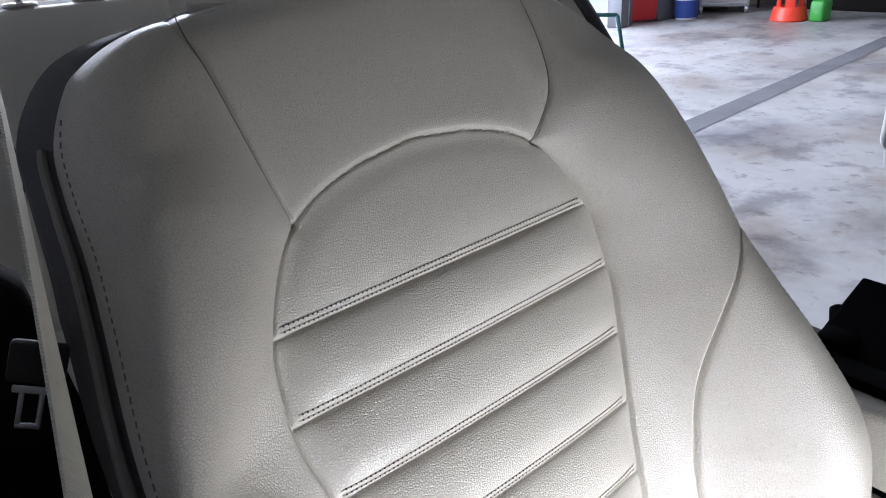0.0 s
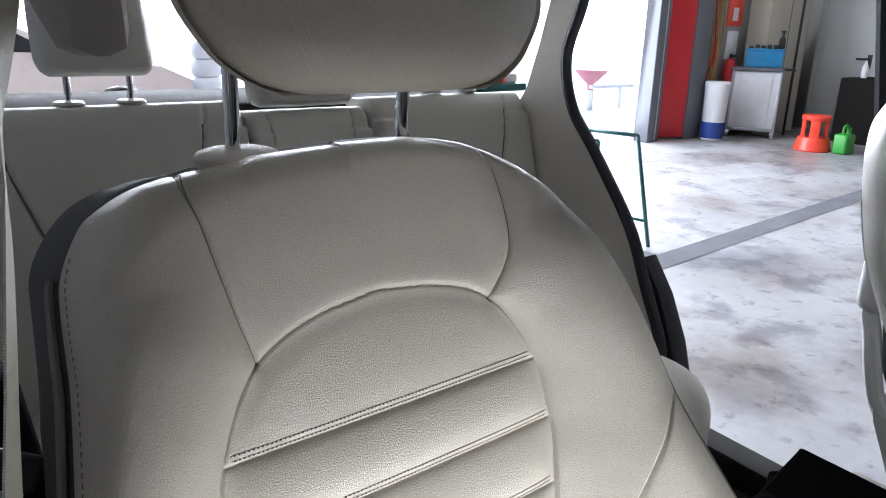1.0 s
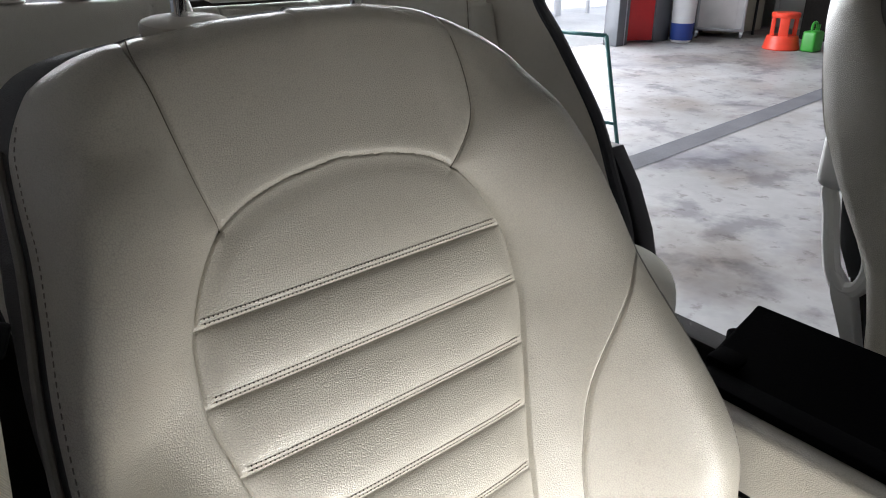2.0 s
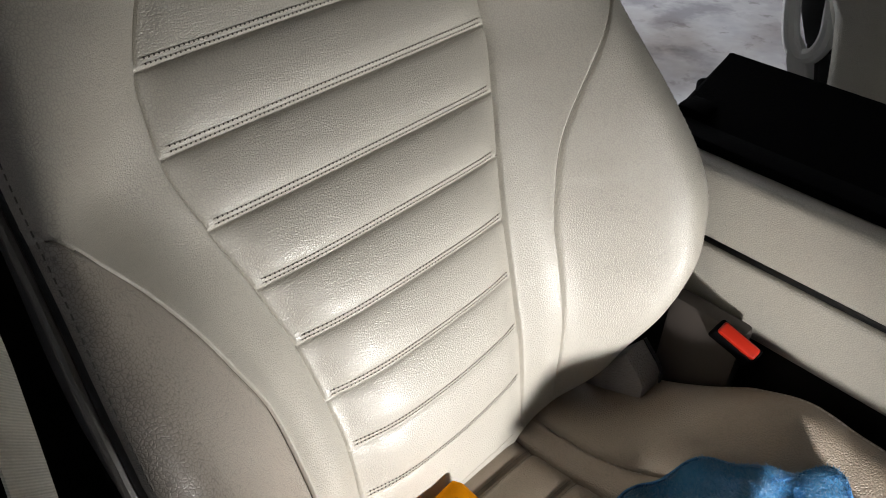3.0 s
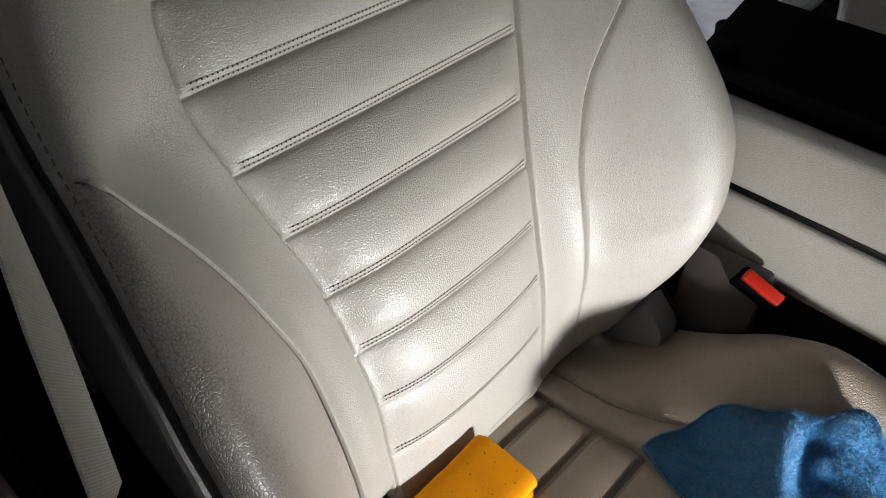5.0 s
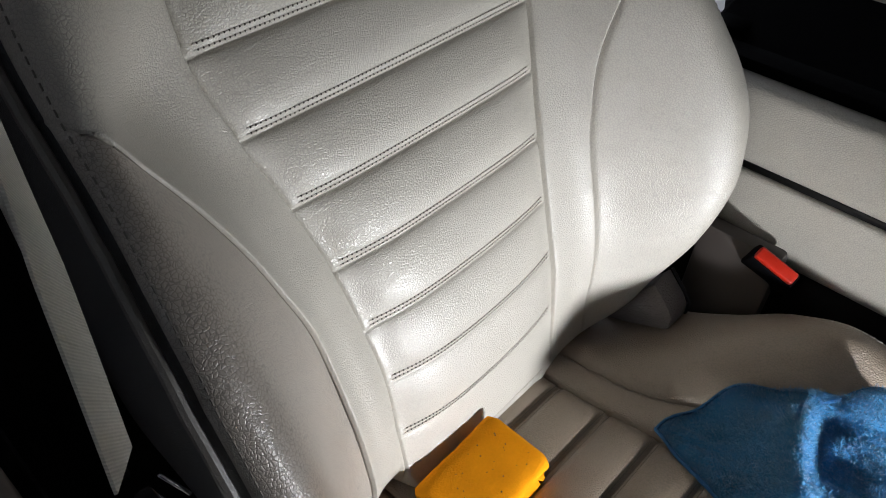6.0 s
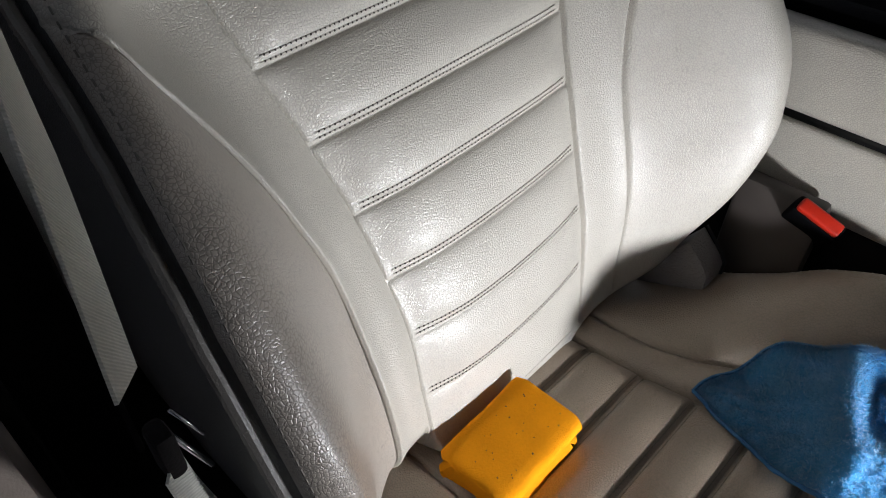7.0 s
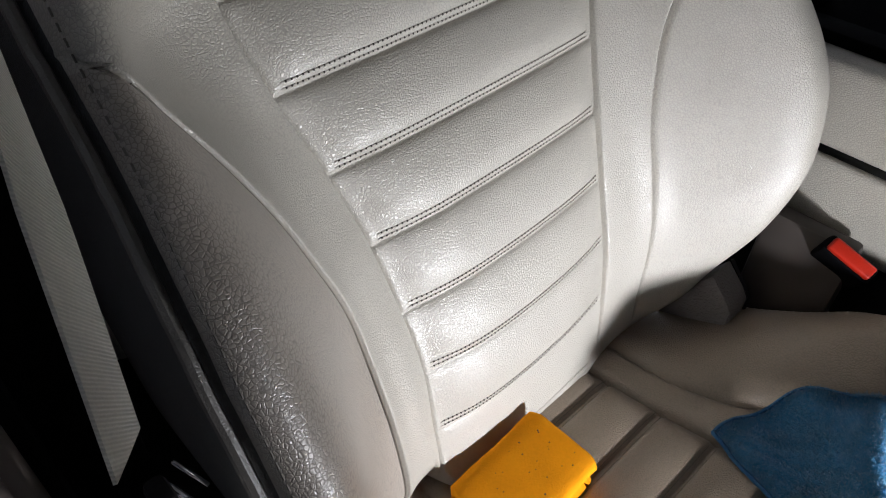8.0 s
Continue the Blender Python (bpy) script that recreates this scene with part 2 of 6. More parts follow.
def box(bm, lo, hi, bevel=0.0, seg=2, m=None):
    lo, hi = Vector(lo), Vector(hi)
    mat = Matrix.Translation((lo + hi) / 2) @ Matrix.Diagonal((*(hi - lo), 1))
    made = bmesh.ops.create_cube(bm, size=1, matrix=(m or Matrix()) @ mat)["verts"]
    if bevel:
        edges = list({e for v in made for e in v.link_edges})
        bmesh.ops.bevel(bm, geom=edges, offset=bevel, segments=seg, affect="EDGES", profile=0.5)
    return bm


def rod(bm, a, b, r, r2=None, seg=16, caps=True):
    a, b = Vector(a), Vector(b)
    m = Matrix.Translation((a + b) / 2) @ (b - a).to_track_quat("Z", "Y").to_matrix().to_4x4()
    bmesh.ops.create_cone(bm, cap_ends=caps, segments=seg, radius1=r, radius2=r if r2 is None else r2, depth=(b - a).length, matrix=m)
    return bm


def tube(bm, pts, r, seg=8, closed=False):
    """A round tube along points."""
    pts = [Vector(p) for p in pts]
    rings = []
    n = len(pts)
    up = None
    for i, p in enumerate(pts):
        a, b = pts[(i - 1) % n if closed else max(i - 1, 0)], pts[(i + 1) % n if closed else min(i + 1, n - 1)]
        d = (b - a).normalized()
        if up is None:
            up = d.orthogonal().normalized()
        up = (up - d * up.dot(d)).normalized()
        side = d.cross(up)
        rings.append([bm.verts.new(p + r * (math.cos(k * math.tau / seg) * up + math.sin(k * math.tau / seg) * side)) for k in range(seg)])
    for i in range(n if closed else n - 1):
        r0, r1 = rings[i], rings[(i + 1) % n]
        for k in range(seg):
            bm.faces.new((r0[k], r0[(k + 1) % seg], r1[(k + 1) % seg], r1[k]))
    if not closed:
        bm.faces.new(rings[0][::-1])
        bm.faces.new(rings[-1])
    return bm


def prism(bm, outline, axis, lo, hi, bevel=0.0):
    """A flat outline pulled along an axis."""
    def at(p, v):
        q = list(p)
        q.insert("xyz".index(axis), v)
        return q
    a = [bm.verts.new(at(p, lo)) for p in outline]
    b = [bm.verts.new(at(p, hi)) for p in outline]
    n = len(outline)
    faces = [bm.faces.new(a), bm.faces.new(b[::-1])]
    for i in range(n):
        faces.append(bm.faces.new((a[i], b[i], b[(i + 1) % n], a[(i + 1) % n])))
    if bevel:
        edges = list({e for f in faces[:2] for e in f.edges})
        bmesh.ops.bevel(bm, geom=edges, offset=bevel, segments=2, affect="EDGES", profile=0.5)
    return bm


def lathe(bm, profile, centre, seg=24):
    """A shape turned about an upright axis; profile rows of (radius, height)."""
    cx, cy, cz = centre
    rings = [[bm.verts.new((cx + r * math.cos(k * math.tau / seg), cy + r * math.sin(k * math.tau / seg), cz + z)) for k in range(seg)] for r, z in profile]
    for r0, r1 in zip(rings, rings[1:]):
        for k in range(seg):
            bm.faces.new((r0[k], r0[(k + 1) % seg], r1[(k + 1) % seg], r1[k]))
    bm.faces.new(rings[0][::-1])
    bm.faces.new(rings[-1])
    return bm


def smooth_curve(rows, n):
    """n points on a smooth curve through rows of points."""
    rows = [Vector(r) for r in rows]
    out = []
    for i in range(n):
        s = i / (n - 1) * (len(rows) - 1)
        k = min(int(s), len(rows) - 2)
        f = s - k
        p0, p1, p2, p3 = rows[max(k - 1, 0)], rows[k], rows[k + 1], rows[min(k + 2, len(rows) - 1)]
        out.append(0.5 * (2 * p1 + (p2 - p0) * f + (2 * p0 - 5 * p1 + 4 * p2 - p3) * f * f + (3 * p1 - p0 - 3 * p2 + p3) * f ** 3))
    return out


def soft_interp(x, xs, ys):
    """Smooth interpolation through a table (monotone cubic)."""
    xs, ys, x = np.asarray(xs, float), np.asarray(ys, float), np.asarray(x, float)
    d = np.diff(ys) / np.diff(xs)
    m = np.zeros(len(xs))
    m[1:-1] = np.where(d[:-1] * d[1:] > 0, 2 * d[:-1] * d[1:] / (d[:-1] + d[1:] + 1e-12 * np.sign(d[:-1] + 1e-20)), 0)
    m[0], m[-1] = d[0], d[-1]
    k = np.clip(np.searchsorted(xs, x) - 1, 0, len(xs) - 2)
    h = xs[k + 1] - xs[k]
    t = np.clip((x - xs[k]) / h, 0, 1)
    return ys[k] * (2 * t**3 - 3 * t**2 + 1) + m[k] * h * (t**3 - 2 * t**2 + t) + ys[k + 1] * (3 * t**2 - 2 * t**3) + m[k + 1] * h * (t**3 - t**2)


def line_distance(px, py, line):
    """The distance of many flat points from a polyline."""
    best = np.full(px.shape, 9.0)
    for (x0, y0), (x1, y1) in zip(line, line[1:]):
        dx, dy = x1 - x0, y1 - y0
        t = np.clip(((px - x0) * dx + (py - y0) * dy) / (dx * dx + dy * dy + 1e-12), 0, 1)
        best = np.minimum(best, np.hypot(px - x0 - t * dx, py - y0 - t * dy))
    return best


def inside(px, py, ring):
    res = np.zeros(px.shape, bool)
    for (x0, y0), (x1, y1) in zip(ring, ring[1:] + ring[:1]):
        cross = (y0 > py) != (y1 > py)
        res ^= cross & (px < (x1 - x0) * (py - y0) / (y1 - y0 + 1e-12) + x0)
    return res


def grid_parts(places, classes, names):
    """Splits a grid of places (rows, columns, 3) into meshes by the class of each cell. Returns {class: mesh}."""
    rows, cols = places.shape[:2]
    flat = places.reshape(-1, 3)
    i, j = np.meshgrid(np.arange(rows - 1), np.arange(cols - 1), indexing="ij")
    quads = np.stack([i * cols + j, i * cols + j + 1, (i + 1) * cols + j + 1, (i + 1) * cols + j], -1)
    out = {}
    for c, name in names.items():
        some = quads[classes == c]
        if not len(some):
            continue
        used, index = np.unique(some, return_inverse=True)
        me = bpy.data.meshes.new(name)
        me.from_pydata(flat[used].tolist(), [], index.reshape(-1, 4).tolist())
        out[c] = me
    return out

# ---- front seat ----
SEAT_O, SEAT_B, SEAT_N = np.array((0.305, 0.22, 0.60)), np.array((0, 0.454, 0.891)), np.array((0, -0.891, 0.454))
SEAMS = [0.468, 0.410, 0.352, 0.2965, 0.241, 0.186, 0.133, 0.0765]


def seat_place(a, b, h):
    """A place on the backrest: a across, b up along it, h out of it."""
    x = SEAT_O[0] + a + 0.028 * (b - 0.14) / 0.58
    x = x + 0.020 * np.exp(-(((b - 0.20) / 0.11) ** 2)) * np.clip(a / 0.24, 0, 1) ** 3
    x = x + 0.009 * np.clip((0.27 - b) / 0.14, 0, 1) * np.clip(-a / 0.25, 0, 1) ** 3
    x = x + 0.011 * np.exp(-(((b - 0.54) / 0.075) ** 2)) * np.clip(-a / 0.25, 0, 1) ** 4
    x = x - 0.016 * np.exp(-(((b - 0.672) / 0.045) ** 2)) * np.clip(-a / 0.20, 0, 1) ** 5
    b = b + 0.034 * a + 0.014 * np.exp(-(((a + 0.185) / 0.045) ** 2)) * np.clip((b - 0.60) / 0.08, 0, 1)
    y = SEAT_O[1] + b * SEAT_B[1] + h * SEAT_N[1]
    z = SEAT_O[2] + b * SEAT_B[2] + h * SEAT_N[2]
    return np.stack([x, y, z], -1)


def back_half_width(b):
    return soft_interp(b, [0.0, 0.06, 0.12, 0.2, 0.3, 0.4, 0.51, 0.565, 0.62, 0.66, 0.684, 0.70, 0.712],
                       [0.205, 0.238, 0.254, 0.262, 0.262, 0.258, 0.257, 0.252, 0.238, 0.206, 0.170, 0.135, 0.075])


def panel_half_width(b):
    return soft_interp(b, [0.0, 0.09, 0.14, 0.19, 0.245, 0.30, 0.355, 0.41, 0.45, 0.48, 0.51, 0.534, 0.549, 0.559, 0.565, 0.568],
                       [0.100, 0.101, 0.102, 0.107, 0.115, 0.129, 0.146, 0.158, 0.157, 0.149, 0.135, 0.116, 0.092, 0.062, 0.030, 0.0])


def panel_sag(b):
    """How far the lower pleat seams hang down in their middle."""
    return np.interp(b, [0.0, 0.02, 0.0765, 0.133, 0.186, 0.25], [0.0, 0.003, 0.007, 0.005, 0.002, 0.0])


def panel_row(a, b):
    """The row of the pleated panel that a place lies on, with the hang of the seams taken out."""
    w = panel_half_width(np.minimum(b, 0.534))
    return b + panel_sag(b) * np.clip(1 - (a / np.maximum(w, 0.02)) ** 2, 0, 1)


PANEL = [(float(panel_half_width(b)), b) for b in np.linspace(0.006, 0.568, 90)]
PANEL_RING = [(-w, b) for w, b in PANEL] + [(w, b) for w, b in PANEL[::-1]]
STRIP = [tuple(p)[:2] for p in smooth_curve([(0.258, 0.403, 0), (0.233, 0.386, 0), (0.204, 0.346, 0), (0.178, 0.296, 0), (0.162, 0.248, 0), (0.153, 0.20, 0), (0.149, 0.10, 0), (0.147, 0.0, 0)], 60)]
STRIP_DOOR = [tuple(p)[:2] for p in smooth_curve([(0.258, 0.409, 0), (0.244, 0.394, 0), (0.232, 0.377, 0), (0.212, 0.346, 0), (0.192, 0.306, 0), (0.176, 0.265, 0), (0.162, 0.225, 0), (0.1545, 0.18, 0), (0.149, 0.12, 0), (0.143, 0.065, 0), (0.140, 0.0, 0)], 70)]
YOKE_FAR = [tuple(p)[:2] for p in smooth_curve([(0.146, 0.712, 0), (0.152, 0.684, 0), (0.1525, 0.65, 0), (0.149, 0.61, 0), (0.139, 0.57, 0), (0.115, 0.533, 0)], 40)]
YOKE = [tuple(p)[:2] for p in smooth_curve([(0.140, 0.712, 0), (0.144, 0.684, 0), (0.1385, 0.65, 0), (0.1335, 0.61, 0), (0.126, 0.57, 0), (0.115, 0.533, 0)], 40)]
BOLSTER_B = [0.0, 0.04, 0.09, 0.15, 0.20, 0.28, 0.34, 0.40, 0.45, 0.50, 0.56, 0.62, 0.68, 0.712]
BOLSTER = {  # how far the bolster stands out: at the strip's seam, at its crest and at its edge
    "u1": [0.150, 0.151, 0.152, 0.155, 0.160, 0.174, 0.185, 0.190, 0.184, 0.168, 0.150, 0.15, 0.12, 0.06],
    "h1": [0.004, 0.006, 0.010, 0.014, 0.020, 0.030, 0.040, 0.042, 0.038, 0.030, 0.022, 0.010, 0.0, 0.0],
    "u2": [0.195, 0.210, 0.222, 0.226, 0.228, 0.230, 0.232, 0.232, 0.230, 0.224, 0.210, 0.19, 0.15, 0.065],
    "h2": [0.012, 0.040, 0.080, 0.106, 0.112, 0.102, 0.088, 0.074, 0.066, 0.058, 0.044, 0.016, 0.001, 0.001],
    "h3": [0.000, 0.026, 0.066, 0.094, 0.102, 0.092, 0.080, 0.066, 0.056, 0.044, 0.024, 0.000, -0.004, 0.0],
}

BOLSTER_DOOR = {  # the bolster by the door, which rises right to its outer edge
    "u1": [0.150, 0.150, 0.150, 0.150, 0.154, 0.180, 0.207, 0.225, 0.200, 0.168, 0.150, 0.15, 0.12, 0.06],
    "h1": [0.004, 0.004, 0.005, 0.006, 0.012, 0.037, 0.052, 0.050, 0.040, 0.030, 0.022, 0.010, 0.0, 0.0],
    "u2": [0.195, 0.215, 0.230, 0.240, 0.246, 0.248, 0.249, 0.244, 0.236, 0.226, 0.210, 0.19, 0.15, 0.065],
    "h2": [0.012, 0.040, 0.082, 0.108, 0.116, 0.115, 0.104, 0.078, 0.066, 0.058, 0.044, 0.016, 0.001, 0.001],
    "h3": [0.000, 0.028, 0.070, 0.098, 0.109, 0.110, 0.099, 0.070, 0.054, 0.040, 0.022, 0.000, -0.004, 0.0],
}


def rim_radius(a, b):
    """The rounding of the outer edge; the shoulder by the door is rounder."""
    far = soft_interp(b, [0.0, 0.1, 0.4, 0.5, 0.62, 0.712], [0.016, 0.007, 0.006, 0.014, 0.030, 0.034])
    near = soft_interp(b, [0.0, 0.1, 0.37, 0.45, 0.56, 0.62, 0.712], [0.016, 0.007, 0.006, 0.022, 0.042, 0.046, 0.040])
    return np.where(a < 0, near, far)


def back_relief(a, b):
    """How far the backrest's surface stands out of its plane."""
    u = np.abs(a)
    base = soft_interp(b, [0.0, 0.03, 0.085, 0.138, 0.19, 0.245, 0.30, 0.355, 0.41, 0.47, 0.54, 0.60, 0.65, 0.712],
                       [-0.003, 0.0055, 0.0235, 0.0355, 0.039, 0.0405, 0.0385, 0.034, 0.0315, 0.0325, 0.032, 0.029, 0.026, 0.018])
    wp, half = panel_half_width(np.minimum(b, 0.534)), back_half_width(b)
    u1, h1, u2, h2, h3 = (np.where(a < 0, soft_interp(b, BOLSTER_B, BOLSTER_DOOR[k]), soft_interp(b, BOLSTER_B, BOLSTER[k])) for k in ("u1", "h1", "u2", "h2", "h3"))
    u1, half = np.maximum(u1, wp + 0.004), np.maximum(half, u2 + 0.008)
    ratio = np.clip(h1 / np.maximum(h2, 1e-4), 0.02, 0.97)
    t1 = np.clip((u1 - wp) / np.maximum(u2 - wp, 1e-4), 0.05, 0.95)
    q = np.clip(np.log(1 - np.sqrt(1 - ratio)) / np.log(t1), 0.8, 9)
    t = np.clip((u - wp) / np.maximum(u2 - wp, 1e-4), 0, 1)
    up = h2 * (1 - (1 - t ** q) ** 2)
    t = np.clip((u - u2) / (half - u2), 0, 1)
    up = np.where(u > u2, h2 + (h3 - h2) * t * t, up)
    h = base + up
    # the surface dips towards the panel's edges
    h = h - np.where(a < 0, 0.0085, 0.002) * np.exp(-(((u - wp) / np.where(u < wp, 0.034, 0.016)) ** 2)) * np.clip((0.37 - b) / 0.10, 0, 1) * np.clip((b - 0.03) / 0.06, 0, 1)
    row = panel_row(a, b)
    # the sunk centre panel with its padded pleats
    ring_d = line_distance(u, b, PANEL)
    within = inside(a, b, PANEL_RING)
    edges = [0.568] + SEAMS + [0.006]
    puff = np.zeros_like(h)
    for k, (top, low) in enumerate(zip(edges, edges[1:])):
        t = np.clip((top - row) / (top - low), 0, 1)
        here = (row <= top) & (row > low)
        size = (0.0042, 0.0060, 0.0062, 0.0060, 0.0056, 0.0050, 0.0042, 0.0030, 0.0016)[k]
        puff = np.where(here, size * (1 - np.abs(2 * t - 1) ** 2.2) * (0.7 + 0.6 * t), puff)
    side = 1 - np.exp(-(ring_d / 0.014) ** 2)
    sunk = 1 - np.exp(-ring_d / 0.004)
    fade = np.clip((0.56 - b) / 0.14, 0, 1)
    fade = fade * fade * (3 - 2 * fade)
    h = np.where(within, h - 0.0022 * sunk + 0.28 * (wp * wp - a * a) * fade * sunk + puff * side, h + 0.0030 * sunk * np.clip((b - 0.05) / 0.05, 0, 1))
    for k, s in enumerate(SEAMS):
        deep = (1.0, 1.0, 1.0, 0.95, 0.85, 0.65, 0.4, 0.3)[k]
        dip = 0.75 * np.exp(-((row - s + 0.0008) / 0.0015) ** 2) + 0.65 * np.exp(-((row - s + 0.0012) / 0.0042) ** 2)
        h = h - np.where(within, 0.0019 * deep * dip, 0)
    h = h - 0.0036 * np.exp(-(ring_d / 0.0013) ** 2) * (b > 0.012)
    # seams of the shoulders and bolsters
    yoke_d = np.where(a < 0, line_distance(u, b, YOKE), line_distance(u, b, YOKE_FAR))
    strip_d = np.where(a < 0, line_distance(u, b, STRIP_DOOR), line_distance(u, b, STRIP))
    h = h - np.where(a < 0, 0.0045, 0.0028) * np.exp(-(yoke_d / 0.0013) ** 2) - 0.002 * np.exp(-(yoke_d / 0.006) ** 2)
    # the facing is puffed up to its seam, the bolster lies a little lower
    strip_u = np.where(a < 0, np.interp(b, [p[1] for p in STRIP_DOOR[::-1]], [p[0] for p in STRIP_DOOR[::-1]]), np.interp(b, [p[1] for p in STRIP[::-1]], [p[0] for p in STRIP[::-1]]))
    facing = u < strip_u
    h = h - 0.0040 * np.exp(-(strip_d / 0.0011) ** 2) + np.where(facing, np.where(a < 0, 0.0052, 0.0012), 0.0008) * np.exp(-(strip_d / 0.012) ** 2) * np.clip((0.395 - b) / 0.06, 0, 1)
    # slight unevenness of the padding
    wob = 0.0006 * np.sin(a * 31 + 2.3 * np.sin(b * 17)) * np.sin(b * 23 + 0.8 + 1.5 * np.sin(a * 13))
    return h + wob * (~within)


def seam_columns(b, near=False):
    """Half-widths of the three lines that the surface's columns follow: panel edge and yoke seam, strip seam, outer edge."""
    half = back_half_width(b)
    yoke_line, strip_line = (YOKE, STRIP_DOOR) if near else (YOKE_FAR, STRIP)
    yoke = np.interp(b, [p[1] for p in yoke_line[::-1]], [p[0] for p in yoke_line[::-1]])
    first = np.where(b < 0.533, panel_half_width(np.minimum(b, 0.533)), yoke)
    first = np.minimum(first, half * 0.93)
    strip = np.interp(b, [p[1] for p in strip_line[::-1]], [p[0] for p in strip_line[::-1]])
    second = np.where(b < 0.40, np.minimum(strip, half - 0.006), np.maximum(first + 0.6 * (half - first), half - 0.006 - (b - 0.40) * 0.15))
    return first, np.maximum(second, first + 0.0005), half


ROWS_B = np.concatenate([np.linspace(0.0, 0.60, 370), np.linspace(0.60, 0.712, 92)[1:]])
ROWS_B = np.unique(np.concatenate([ROWS_B] + [s + np.array([-0.0034, -0.0024, -0.0016, -0.0008, 0, 0.0008, 0.0016, 0.0024, 0.0034]) for s in SEAMS]).round(5))


def backrest_grid():
    zone = [(1 - np.cos(np.linspace(0, math.pi, n))) / 2 for n in (54, 40, 34)]
    zone[0] = 0.45 * zone[0] + 0.55 * np.linspace(0, 1, 54)
    sides = []
    for near in (True, False):
        first, second, half = seam_columns(ROWS_B, near)
        sides.append(np.concatenate([first[:, None] * zone[0], first[:, None] + (second - first)[:, None] * zone[1][1:], second[:, None] + (half - second)[:, None] * zone[2][1:]], 1))
    a = np.concatenate([-sides[0][:, :0:-1], sides[1]], 1)
    b = np.repeat(ROWS_B[:, None], a.shape[1], 1)
    w = np.maximum(panel_half_width(np.minimum(b, 0.534)), 0.02)
    b = b - panel_sag(b) * np.clip(1 - (a / w) ** 2, 0, 1)
    h = back_relief(a, b)
    # rounded rim
    rim = [(float(back_half_width(v)), float(v)) for v in np.linspace(0.0, 0.712, 120)]
    rim = rim + [(0.0, 0.7135)]
    d = line_distance(np.abs(a), b, rim)
    r = rim_radius(a, b)
    t = np.clip(1 - d / r, 0, 1)
    h = h - r * (1 - np.sqrt(np.maximum(0, 1 - t * t)))
    # the foot: the panel ends in a hem, the facings beside it round under higher up
    foot = np.interp(a, [-0.20, -0.150, -0.106, -0.086, 0.086, 0.106, 0.150, 0.20], [0.0, 0.030, 0.030, -0.004, -0.004, 0.0, 0.004, 0.0])
    bend = np.interp(a, [-0.20, -0.150, -0.106, -0.086, 0.086, 0.106, 0.150, 0.20], [0.03, 0.032, 0.032, 0.010, 0.010, 0.016, 0.022, 0.03])
    low = np.clip(1 - (b - foot) / bend, 0, 1)
    h = h - bend * (1 - np.sqrt(np.maximum(0, 1 - low * low))) - 1.2 * np.maximum(0, foot - b)
    return a, b, h


